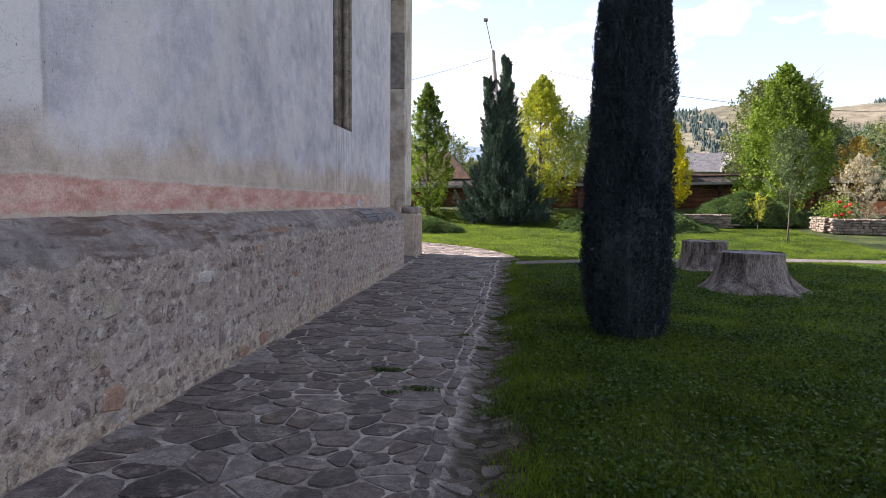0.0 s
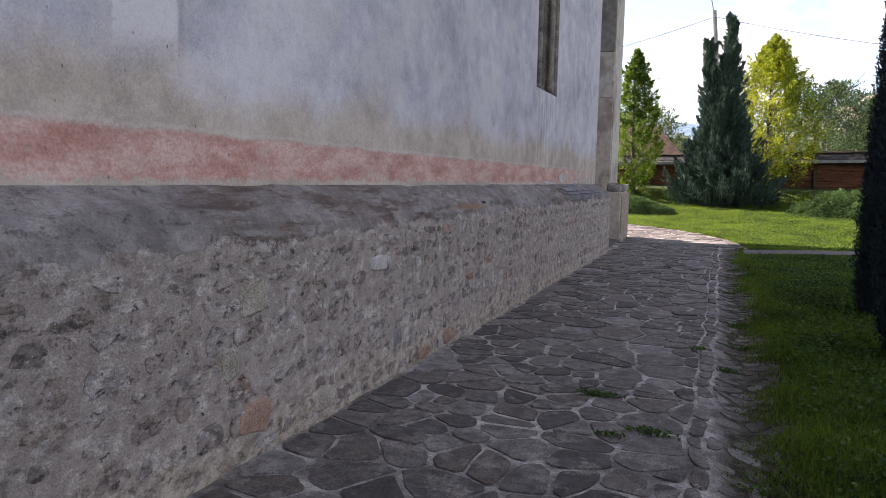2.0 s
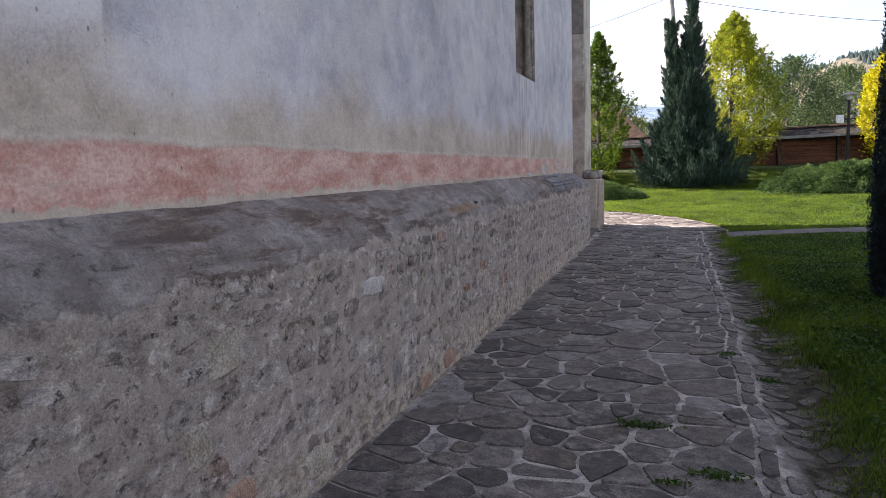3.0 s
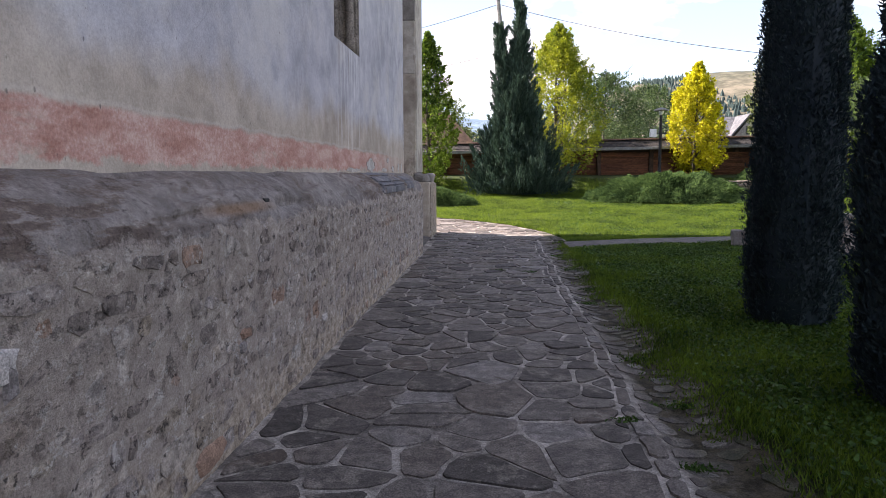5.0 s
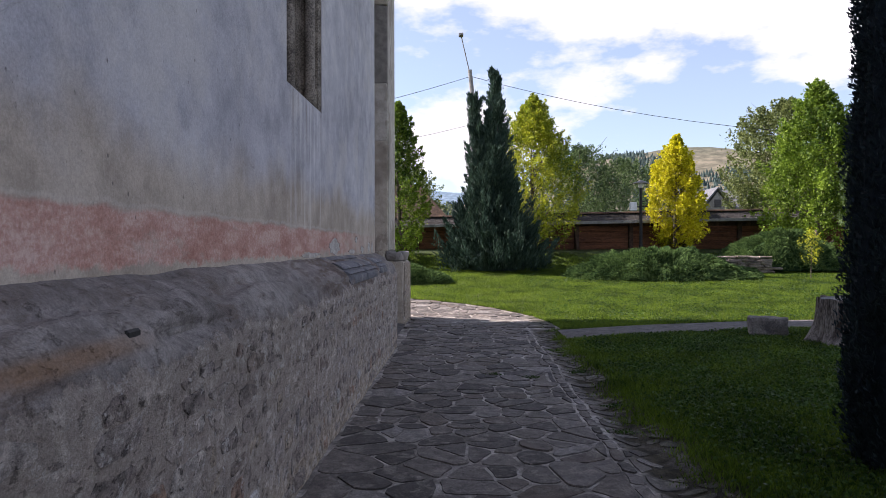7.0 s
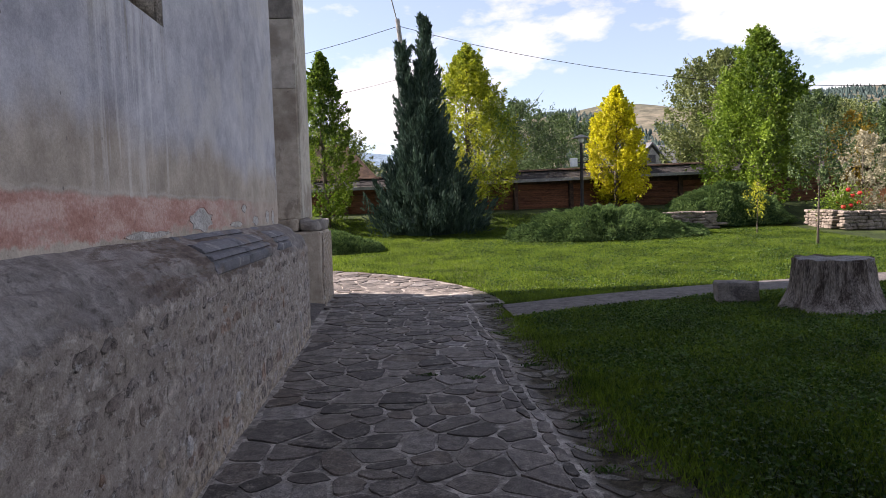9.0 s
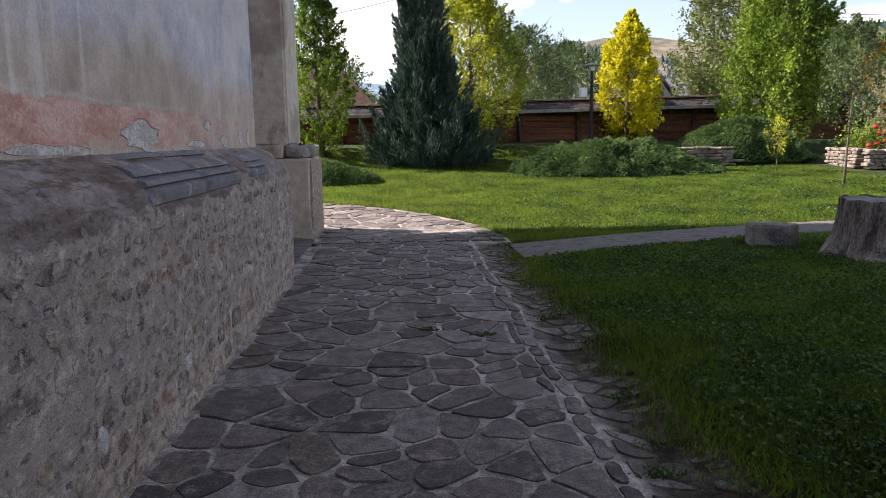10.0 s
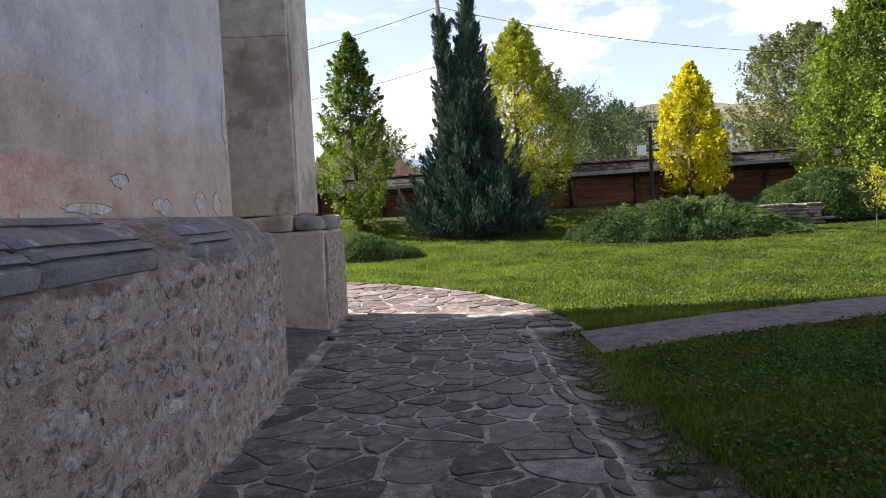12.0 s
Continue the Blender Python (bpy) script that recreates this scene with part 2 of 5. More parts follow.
def rubble_material(name, mortar):
    """Rubble stone smeared with lime mortar, or the mortar itself."""
    k = Mat(name, 0.93)
    big, mid, fine = k.noise(2.2, 6, 0.65), k.noise(8, 9, 0.76), k.noise(85, 5, 0.72)
    smear = k.noise(15, 9, 0.76, (1, 0.62, 1.0))
    f = k.math("ADD", k.math("MULTIPLY", mid, 0.4), k.math("ADD", k.math("MULTIPLY", smear, 0.4), k.math("MULTIPLY", big, 0.2)))
    m = k.ramp(f, (0.41, (0.21, 0.175, 0.15)), (0.47, (0.355, 0.303, 0.262)), (0.54, (0.42, 0.365, 0.318)), (0.585, (0.60, 0.545, 0.485)))
    low = k.math("SUBTRACT", 1.0, k.step(k.math("ADD", k.axis("Z"), k.math("MULTIPLY", mid, 0.8)), 0.4, 0.85))
    m = k.mix(k.math("MULTIPLY", low, 0.7), m, k.ramp(smear, (0.42, (0.27, 0.21, 0.15)), (0.58, (0.62, 0.53, 0.41))))
    if not mortar:
        r = k.random()
        s = k.ramp(r, (0.0, (0.20, 0.17, 0.152)), (0.2, (0.30, 0.258, 0.23)), (0.4, (0.36, 0.32, 0.298)), (0.55, (0.26, 0.212, 0.18)),
                   (0.68, (0.47, 0.43, 0.395)), (0.82, (0.36, 0.30, 0.235)), (0.91, (0.25, 0.21, 0.188)), (0.97, (0.33, 0.225, 0.17)))
        s = k.mix(0.8, s, k.ramp(smear, (0.40, 0.22), (0.60, 0.78)), "OVERLAY")
        m = k.mix(k.ramp(k.noise(9, 9, 0.78), (0.54, 0.0), (0.565, 0.85)), s, m)
    pit = k.ramp(k.noise(17, 9, 0.72, (1, 0.7, 1)), (0.395, 1.0), (0.415, 0.0))
    m = k.mix(k.math("MULTIPLY", pit, 0.5 if mortar else 0.85), m, (0.07, 0.06, 0.056))
    lime = k.ramp(k.noise(13, 9, 0.8, (1, 0.6, 0.85)), (0.565, 0.0), (0.585, 0.85))
    m = k.mix(k.math("MULTIPLY", lime, 0.55 if mortar else 0.9), m, (0.60, 0.575, 0.54))
    h = k.math("SUBTRACT", k.math("ADD", k.math("ADD", mid, smear), k.math("MULTIPLY", fine, 0.6)), pit)
    if mortar:
        # a smooth cement weathering trowelled over the top, with a ragged lower edge and brown eroded stretches
        y, z = k.axis("Y"), k.axis("Z")
        cover = k.step(k.math("ADD", z, k.math("MULTIPLY", k.math("SUBTRACT", k.noise(2.6, 9, 0.7), 0.5), 0.42)), 1.255, 1.285)
        grey = k.ramp(k.math("ADD", k.math("MULTIPLY", mid, 0.5), k.math("MULTIPLY", k.noise(1.5, 7, 0.66), 0.5)), (0.42, (0.145, 0.128, 0.12)), (0.5, (0.215, 0.195, 0.184)), (0.58, (0.32, 0.292, 0.272)))
        streak = k.noise(4.5, 9, 0.72, (1, 0.32, 1.6))
        brown = k.ramp(streak, (0.40, (0.085, 0.062, 0.052)), (0.5, (0.17, 0.13, 0.108)), (0.6, (0.26, 0.215, 0.185)))
        worn = k.math("MAXIMUM", k.math("MULTIPLY", k.step(y, 15.5, 16.2), k.math("SUBTRACT", 1.0, k.step(y, 20.2, 21.0))), k.math("MULTIPLY", k.step(y, 8.0, 8.6), k.math("SUBTRACT", 1.0, k.step(y, 10.8, 12.4))))
        rub = k.math("MULTIPLY", k.ramp(streak, (0.47, 1.0), (0.52, 0.15)), k.math("MAXIMUM", worn, k.ramp(k.noise(0.7, 4), (0.5, 0.0), (0.6, 0.8))))
        rust = k.math("MULTIPLY", k.math("SUBTRACT", 1.0, k.step(k.math("ABSOLUTE", k.math("SUBTRACT", y, 12.3)), 0.15, 0.75)), k.math("SUBTRACT", 1.0, k.step(k.math("ABSOLUTE", k.math("SUBTRACT", z, 1.36)), 0.01, 0.05)))
        grey = k.mix(k.math("MULTIPLY", rust, 0.6), k.mix(rub, grey, brown), (0.26, 0.14, 0.06))
        m = k.mix(k.math("MULTIPLY", cover, 0.93), m, grey)
        h = k.math("MULTIPLY", h, k.math("SUBTRACT", 1.0, k.math("MULTIPLY", cover, 0.6)))
        h = k.math("ADD", h, k.math("MULTIPLY", cover, k.math("MULTIPLY", streak, 0.8)))
    m = k.mix(0.45, m, k.ramp(fine, (0.40, 0.32), (0.60, 0.68)), "OVERLAY")
    k.colour(m)
    k.bump(h, 1.0, 0.022)
    return k.m


def flag_material():
    k = Mat("flagstone", 0.74)
    r, mid, fine = k.random(), k.noise(9, 9, 0.76), k.noise(90, 5, 0.72)
    s = k.ramp(r, (0.0, (0.052, 0.045, 0.041)), (0.3, (0.090, 0.078, 0.071)), (0.6, (0.145, 0.126, 0.114)),
               (0.82, (0.095, 0.074, 0.060)), (0.93, (0.20, 0.182, 0.17)))
    s = k.mix(0.8, s, k.ramp(mid, (0.40, 0.26), (0.60, 0.74)), "OVERLAY")
    film = k.ramp(k.noise(2.9, 9, 0.74), (0.525, 0.0), (0.565, 0.7))
    s = k.mix(film, s, k.ramp(mid, (0.42, (0.13, 0.112, 0.098)), (0.58, (0.27, 0.24, 0.21))))
    gut = k.step(k.axis("X"), 2.42, 2.85)
    s = k.mix(k.math("MULTIPLY", gut, k.ramp(k.noise(5, 9, 0.72), (0.44, 0.25), (0.53, 0.95))), s, k.ramp(mid, (0.42, (0.030, 0.032, 0.014)), (0.58, (0.085, 0.078, 0.040))))
    s = k.mix(0.85, s, k.ramp(fine, (0.40, 0.26), (0.60, 0.74)), "OVERLAY")
    k.colour(s)
    k.b.inputs["Specular IOR Level"].default_value = 0.4
    k.bump(k.math("ADD", mid, k.math("MULTIPLY", fine, 0.5)), 1.0, 0.018)
    return k.m


def bed_material():
    k = Mat("path_mortar", 0.92)
    mid, fine = k.noise(7, 9, 0.76), k.noise(90, 5, 0.72)
    s = k.ramp(k.noise(2.0, 8, 0.7), (0.42, (0.15, 0.134, 0.12)), (0.5, (0.28, 0.255, 0.228)), (0.58, (0.42, 0.385, 0.345)))
    s = k.mix(0.7, s, k.ramp(mid, (0.40, 0.26), (0.60, 0.74)), "OVERLAY")
    gut = k.math("MULTIPLY", k.step(k.axis("X"), 2.43, 2.60), k.math("SUBTRACT", 1.0, k.step(k.axis("Y"), 23.9, 24.3)))
    s = k.mix(k.math("MULTIPLY", gut, k.ramp(k.noise(4, 7, 0.7), (0.38, 0.55), (0.50, 1.0))), s, k.ramp(mid, (0.42, (0.024, 0.021, 0.012)), (0.58, (0.080, 0.066, 0.042))))
    s = k.mix(0.7, s, k.ramp(fine, (0.40, 0.28), (0.60, 0.72)), "OVERLAY")
    k.colour(s)
    k.bump(k.math("ADD", mid, k.math("MULTIPLY", fine, 0.5)), 0.9, 0.02)
    return k.m


def coping_material():
    k = Mat("weathered_ashlar", 0.88)
    r, big, mid, fine = k.random(), k.noise(1.7, 7, 0.66), k.noise(5, 9, 0.72), k.noise(95, 5, 0.72)
    s = k.ramp(r, (0.0, (0.145, 0.147, 0.165)), (0.9, (0.18, 0.178, 0.19)))
    s = k.mix(k.ramp(big, (0.52, 0.0), (0.60, 0.7)), s, k.ramp(mid, (0.42, (0.15, 0.118, 0.098)), (0.58, (0.26, 0.22, 0.188))))
    s = k.mix(k.ramp(k.noise(3.3, 9, 0.75), (0.55, 0.0), (0.60, 0.7)), s, (0.38, 0.365, 0.35))
    s = k.mix(0.4, s, k.ramp(mid, (0.40, 0.35), (0.60, 0.65)), "OVERLAY")
    s = k.mix(0.6, s, k.ramp(fine, (0.40, 0.32), (0.60, 0.68)), "OVERLAY")
    k.colour(s)
    k.bump(k.math("ADD", mid, k.math("MULTIPLY", fine, 0.6)), 0.7, 0.014)
    return k.m


def grass_ground_material():
    k = Mat("lawn_soil", 0.95)
    a, b = k.noise(1.3, 5, 0.6), k.noise(34, 6, 0.75)
    c = k.ramp(b, (0.4, (0.006, 0.011, 0.003)), (0.6, (0.032, 0.056, 0.008)))
    c = k.mix(k.ramp(a, (0.45, 0.0), (0.75, 0.5)), c, (0.095, 0.13, 0.025))
    soil = k.math("MULTIPLY", k.math("SUBTRACT", 1.0, k.step(k.math("ADD", k.axis("X"), k.math("MULTIPLY", a, 0.5)), 3.1, 3.6)), k.step(k.axis("X"), 1.0, 2.0))
    k.colour(k.mix(k.math("MULTIPLY", soil, 0.9), c, k.ramp(b, (0.35, (0.030, 0.026, 0.016)), (0.65, (0.085, 0.072, 0.048)))))
    k.bump(b, 0.8, 0.05)
    return k.m


M_PLASTER = plaster_material()
M_MORTAR = rubble_material("rubble_mortar", True)
M_RUBBLE = rubble_material("rubble_stone", False)
M_FLAG = flag_material()
M_BED = bed_material()
M_LAWN = grass_ground_material()
M_BLADE = leafy("grass_blade", (0.013, 0.037, 0.006), (0.170, 0.254, 0.023), 0.6, 0.5, gloss=0.3)
M_MOULD = coping_material()
M_ASHLAR = stained("beige_ashlar", (0.40, 0.345, 0.28), (0.50, 0.44, 0.365), (0.20, 0.155, 0.125))
M_DARKASH = stained("sooty_ashlar", (0.19, 0.172, 0.155), (0.27, 0.248, 0.225), (0.10, 0.087, 0.078))
M_BUTSIDE = stained("buttress_face", (0.43, 0.39, 0.335), (0.55, 0.505, 0.445), (0.24, 0.20, 0.165))
M_JAMB = simple("window_stone", (0.10, 0.085, 0.07), (0.30, 0.26, 0.215), 5, 0.85, 0.4, 0.01)
M_GLASS = simple("old_window_glass", (0.015, 0.017, 0.02), (0.04, 0.045, 0.05), 3, 0.12, 0.1, 0.004)
M_ROOF = simple("wood_shingle", (0.07, 0.065, 0.06), (0.20, 0.19, 0.18), 3, 0.85, 0.6, 0.02)
M_CONC = simple("path_concrete", (0.055, 0.049, 0.047), (0.15, 0.138, 0.13), 7, 0.9, 0.4, 0.008)
M_STUMP = simple("weathered_stump", (0.05, 0.038, 0.031), (0.25, 0.22, 0.192), 5, 0.9, 0.9, 0.04, (1, 1, 0.18))
M_STUMPTOP = simple("stump_top", (0.07, 0.068, 0.066), (0.20, 0.195, 0.19), 4, 0.85, 0.6, 0.02)
M_BLOCK = simple("rough_block", (0.10, 0.09, 0.085), (0.24, 0.215, 0.19), 6, 0.92, 0.8, 0.03)
M_BARK = simple("bark", (0.045, 0.036, 0.028), (0.16, 0.135, 0.11), 9, 0.92, 0.8, 0.03, (1, 1, 0.3))
M_POLE = simple("concrete_pole", (0.20, 0.195, 0.185), (0.34, 0.33, 0.31), 3, 0.9, 0.3)
M_BLACK = simple("black_iron", (0.012, 0.012, 0.013), (0.03, 0.03, 0.032), 12, 0.45, 0.2, 0.003)
M_CABLE = simple("cable_rubber", (0.015, 0.015, 0.015), (0.03, 0.03, 0.03), 10, 0.7, 0.1)
M_LOG = simple("brown_boards", (0.075, 0.031, 0.017), (0.19, 0.08, 0.04), 2.5, 0.8, 0.5, 0.02, (0.25, 1, 3))
M_LOGDARK = simple("dark_posts", (0.035, 0.022, 0.016), (0.10, 0.06, 0.04), 4, 0.8, 0.5, 0.02)
M_CAP = simple("shingle_cap", (0.018, 0.016, 0.016), (0.060, 0.055, 0.053), 5, 0.85, 0.6, 0.02)
M_WALLSTONE = simple("field_stone", (0.09, 0.075, 0.062), (0.25, 0.215, 0.18), 5, 0.9, 0.7, 0.03)
M_WHITE = simple("house_render", (0.20, 0.185, 0.165), (0.30, 0.285, 0.26), 2, 0.9, 0.3)
M_TILE = simple("grey_roofing", (0.07, 0.072, 0.08), (0.15, 0.152, 0.16), 3, 0.8, 0.4)
M_LAMPGLASS = simple("lamp_glass", (0.65, 0.66, 0.66), (0.80, 0.81, 0.81), 4, 0.25, 0.1)
M_ROSE = leafy("rose_petals", (0.35, 0.02, 0.015), (0.70, 0.06, 0.05), 0.2)
M_TERRA = simple("orange_planks", (0.34, 0.12, 0.05), (0.55, 0.22, 0.10), 5, 0.8, 0.3)
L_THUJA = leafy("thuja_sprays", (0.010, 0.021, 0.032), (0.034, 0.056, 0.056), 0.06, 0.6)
L_CONIFER = leafy("juniper_sprays", (0.011, 0.028, 0.022), (0.085, 0.142, 0.100), 0.15, 0.6)
L_BUSH = leafy("creeping_juniper", (0.022, 0.052, 0.020), (0.15, 0.235, 0.075), 0.25, 0.85, 0.8, 0.3, 0.1)
L_GREEN = leafy("green_leaves", (0.030, 0.070, 0.010), (0.22, 0.33, 0.030), 0.35, 0.55, 0.5, 0.45)
L_LIME = leafy("lime_leaves", (0.045, 0.11, 0.015), (0.44, 0.47, 0.028), 0.36, 0.5, 0.38, 0.6)
L_YELLOW = leafy("yellow_leaves", (0.28, 0.27, 0.010), (0.74, 0.69, 0.018), 0.38, 0.5, 0.7, 0.4)
L_OLIVE = leafy("olive_leaves", (0.045, 0.068, 0.020), (0.22, 0.26, 0.085), 0.25)
L_DARK = leafy("dark_leaves", (0.020, 0.045, 0.018), (0.12, 0.18, 0.06), 0.25)
L_ORANGE = leafy("turning_leaves", (0.16, 0.15, 0.02), (0.50, 0.30, 0.03), 0.4)
L_CLOVER = leafy("clover_leaves", (0.011, 0.038, 0.006), (0.066, 0.132, 0.018), 0.35)
L_PALE = leafy("pale_leaves", (0.24, 0.23, 0.14), (0.52, 0.48, 0.34), 0.3)
L_WOOD = leafy("far_spruce", (0.025, 0.045, 0.045), (0.060, 0.090, 0.080), 0.0, 0.9)
M_HILL = simple("hill_meadow", (0.075, 0.078, 0.052), (0.15, 0.132, 0.095), 0.012, 0.95, 0.2, 1.0)
# the far ridge's blue is distance haze put into its colour
M_HAZEHILL = simple("far_hill_haze", (0.10, 0.16, 0.22), (0.16, 0.22, 0.28), 0.01, 0.95, 0.2, 1.0)


# ---- mesh helpers ----
def part(name, bm, material, parent=None, label="", smooth=False):
    """Links a bmesh as one mesh object, under a thing or under a part."""
    me = bpy.data.meshes.new(name)
    bm.normal_update()
    bm.to_mesh(me)
    bm.free()
    me.materials.append(material)
    me.polygons.foreach_set("use_smooth", [smooth] * len(me.polygons))
    ob = new(name, me)
    ob.parent = parent
    return tagged(ob, label) if label else ob


def arrays(name, co, tris, material, parent=None, smooth=False):
    """A mesh of triangles from arrays."""
    me = bpy.data.meshes.new(name)
    co, tris = np.asarray(co, np.float32), np.asarray(tris, np.int32)
    me.vertices.add(len(co))
    me.vertices.foreach_set("co", co.ravel())
    me.loops.add(tris.size)
    me.loops.foreach_set("vertex_index", tris.ravel())
    me.polygons.add(len(tris))
    me.polygons.foreach_set("loop_start", np.arange(len(tris), dtype=np.int32) * 3)
    me.update(calc_edges=True)
    me.materials.append(material)
    me.polygons.foreach_set("use_smooth", [smooth] * len(me.polygons))
    ob = new(name, me)
    ob.parent = parent
    return ob


def empty(name, x, y, z, label, category, group="", kind=""):
    ob = new(name)
    ob.location = (x, y, z)
    return tagged(ob, label, category, group, kind)


def box_bm(x0, x1, y0, y1, z0, z1, bevel=0.0, seg=1, rough=0.0, seed=0):
    bm = bmesh.new()
    bmesh.ops.create_cube(bm, size=1, matrix=Matrix.LocRotScale(((x0 + x1) / 2, (y0 + y1) / 2, (z0 + z1) / 2), None, (x1 - x0, y1 - y0, z1 - z0)))
    if bevel:
        bmesh.ops.bevel(bm, geom=bm.edges[:], offset=bevel, segments=seg, affect="EDGES", profile=0.6)
    if rough:
        bmesh.ops.subdivide_edges(bm, edges=[e for e in bm.edges if e.calc_length() > 0.12], cuts=3, use_grid_fill=True)
        for v in bm.verts:
            v.co += noise.noise_vector(v.co * 4 + Vector((seed, seed * 2, 0))) * rough
    return bm


def tube_bm(points, radii, sides=8, bm=None):
    """A tapered tube through points."""
    bm = bm or bmesh.new()
    rings = []
    for i, p in enumerate(points):
        a, b = points[max(i - 1, 0)], points[min(i + 1, len(points) - 1)]
        d = (Vector(b) - Vector(a)).normalized()
        u = d.orthogonal().normalized()
        w = d.cross(u)
        rings.append([bm.verts.new(Vector(p) + radii[i] * (math.cos(k * math.tau / sides) * u + math.sin(k * math.tau / sides) * w)) for k in range(sides)])
    for r0, r1 in zip(rings, rings[1:]):
        for k in range(sides):
            bm.faces.new((r0[k], r0[(k + 1) % sides], r1[(k + 1) % sides], r1[k]))
    bm.faces.new(rings[0][::-1])
    bm.faces.new(rings[-1])
    return bm


def prism_bm(poly, axis, a, b):
    """Extrudes a closed profile along an axis: y profile (x, z), x profile (y, z), z profile (x, y)."""
    bm = bmesh.new()

    def at(p, v):
        return {"x": (v, p[0], p[1]), "y": (p[0], v, p[1]), "z": (p[0], p[1], v)}[axis]
    r0, r1 = [bm.verts.new(at(p, a)) for p in poly], [bm.verts.new(at(p, b)) for p in poly]
    bm.faces.new(r0)
    bm.faces.new(r1[::-1])
    n = len(poly)
    for k in range(n):
        bm.faces.new((r0[k], r1[k], r1[(k + 1) % n], r0[(k + 1) % n]))
    bmesh.ops.recalc_face_normals(bm, faces=bm.faces[:])
    return bm


def clip(poly, px, py, nx, ny):
    """The part of a convex polygon on the far side from the normal."""
    out = []
    for i, (x, y) in enumerate(poly):
        x2, y2 = poly[(i + 1) % len(poly)]
        d, d2 = (x - px) * nx + (y - py) * ny, (x2 - px) * nx + (y2 - py) * ny
        if d <= 0:
            out.append((x, y))
        if d * d2 < 0:
            k = d / (d - d2)
            out.append((x + k * (x2 - x), y + k * (y2 - y)))
    return out


def cells(x0, x1, y0, y1, sx, sy, drop, rng):
    """Irregular convex cells that fill a rectangle, as for laid stones."""
    nx, ny = max(1, round((x1 - x0) / sx)), max(1, round((y1 - y0) / sy))
    pts = {}
    for j in range(ny):
        for i in range(nx):
            if rng.random() > drop:
                pts[i, j] = (x0 + (i + 0.5 * (j % 2) + rng.uniform(0.12, 0.88)) * (x1 - x0) / nx, y0 + (j + rng.uniform(0.15, 0.85)) * (y1 - y0) / ny)
    out = []
    for (i, j), (px, py) in pts.items():
        poly = [(x0, y0), (x1, y0), (x1, y1), (x0, y1)]
        poly = [(max(x0, min(x1, px + a * 3 * sx)), max(y0, min(y1, py + b * 3 * sy))) for a, b in ((-1, -1), (1, -1), (1, 1), (-1, 1))]
        for dj in range(-3, 4):
            for di in range(-3, 4):
                q = pts.get((i + di, j + dj))
                if q and (di or dj):
                    poly = clip(poly, (px + q[0]) / 2, (py + q[1]) / 2, q[0] - px, q[1] - py)
                    if len(poly) < 3:
                        break
            if len(poly) < 3:
                break
        if len(poly) >= 3:
            out.append(poly)
    return out


def shrunk(poly, gap, rng, jitter=0.0, cut=0.25):
    """A cell pulled in for its joint, with its corners cut and its edges broken."""
    area = sum(poly[i][0] * poly[(i + 1) % len(poly)][1] - poly[(i + 1) % len(poly)][0] * poly[i][1] for i in range(len(poly)))
    turn = 1 if area > 0 else -1
    pts = list(poly)
    for i, (x, y) in enumerate(poly):
        x2, y2 = poly[(i + 1) % len(poly)]
        ln = math.hypot(x2 - x, y2 - y)
        if ln > 1e-5:
            nx, ny = turn * (y2 - y) / ln, -turn * (x2 - x) / ln
            g = gap * rng.uniform(0.5, 1.5)
            pts = clip(pts, x - nx * g, y - ny * g, nx, ny)
            if len(pts) < 3:
                return None
    if max(p[0] for p in pts) - min(p[0] for p in pts) < 0.05 or max(p[1] for p in pts) - min(p[1] for p in pts) < 0.05:
        return None
    out = []
    for i, (x, y) in enumerate(pts):
        x2, y2 = pts[(i + 1) % len(pts)]
        ln = math.hypot(x2 - x, y2 - y)
        if ln < 0.03:
            out.append(((x + x2) / 2, (y + y2) / 2))
            continue
        c = min(cut, 0.035 / ln)
        stops = (c, 0.5, 1 - c) if ln > 0.15 else (c, 1 - c)
        for k in stops:
            out.append((x + (x2 - x) * k + rng.uniform(-jitter, jitter), y + (y2 - y) * k + rng.uniform(-jitter, jitter)))
    return out


def pebble(poly, place, low, high, edge, dome):
    """Verts and faces of one stone: a low rim, a high rim pulled in, and a top. place(a, b, h) gives the point."""
    n = len(poly)
    cx, cy = sum(p[0] for p in poly) / n, sum(p[1] for p in poly) / n
    r = max(0.02, sum(math.hypot(x - cx, y - cy) for x, y in poly) / n)
    k = 1 - min(0.35, edge / r)
    co = [place(x, y, low) for x, y in poly]
    co += [place(cx + (x - cx) * k, cy + (y - cy) * k, high) for x, y in poly]
    co.append(place(cx, cy, high + dome))
    fa = []
    for i in range(n):
        j = (i + 1) % n
        fa += [(i, j, n + j), (i, n + j, n + i), (n + i, n + j, 2 * n)]
    return co, fa


def lay(stones, name, restname, parent, material, near, limit=300):
    """Stones near the walk become parts of their own; the rest one mesh."""
    rest_co, rest_fa, made = [], [], 0
    for co, fa in stones:
        c = np.mean(co, axis=0)
        if made < limit and near(c):
            me = bpy.data.meshes.new(name)
            me.from_pydata([tuple(np.subtract(p, c)) for p in co], [], fa)
            me.materials.append(material)
            me.polygons.foreach_set("use_smooth", [False] * len(me.polygons))
            ob = new(name, me)
            ob.location, ob.parent = Vector(c) - (parent.location if parent else Vector()), parent
            made += 1
        else:
            rest_fa += [(a + len(rest_co), b + len(rest_co), d + len(rest_co)) for a, b, d in fa]
            rest_co += co
    if rest_co:
        tagged(arrays(restname, rest_co, rest_fa, material, parent), kind="stuff")


# ---- ground and path ----
def smooth(a, b, v):
    k = max(0.0, min(1.0, (v - a) / (b - a)))
    return k * k * (3 - 2 * k)


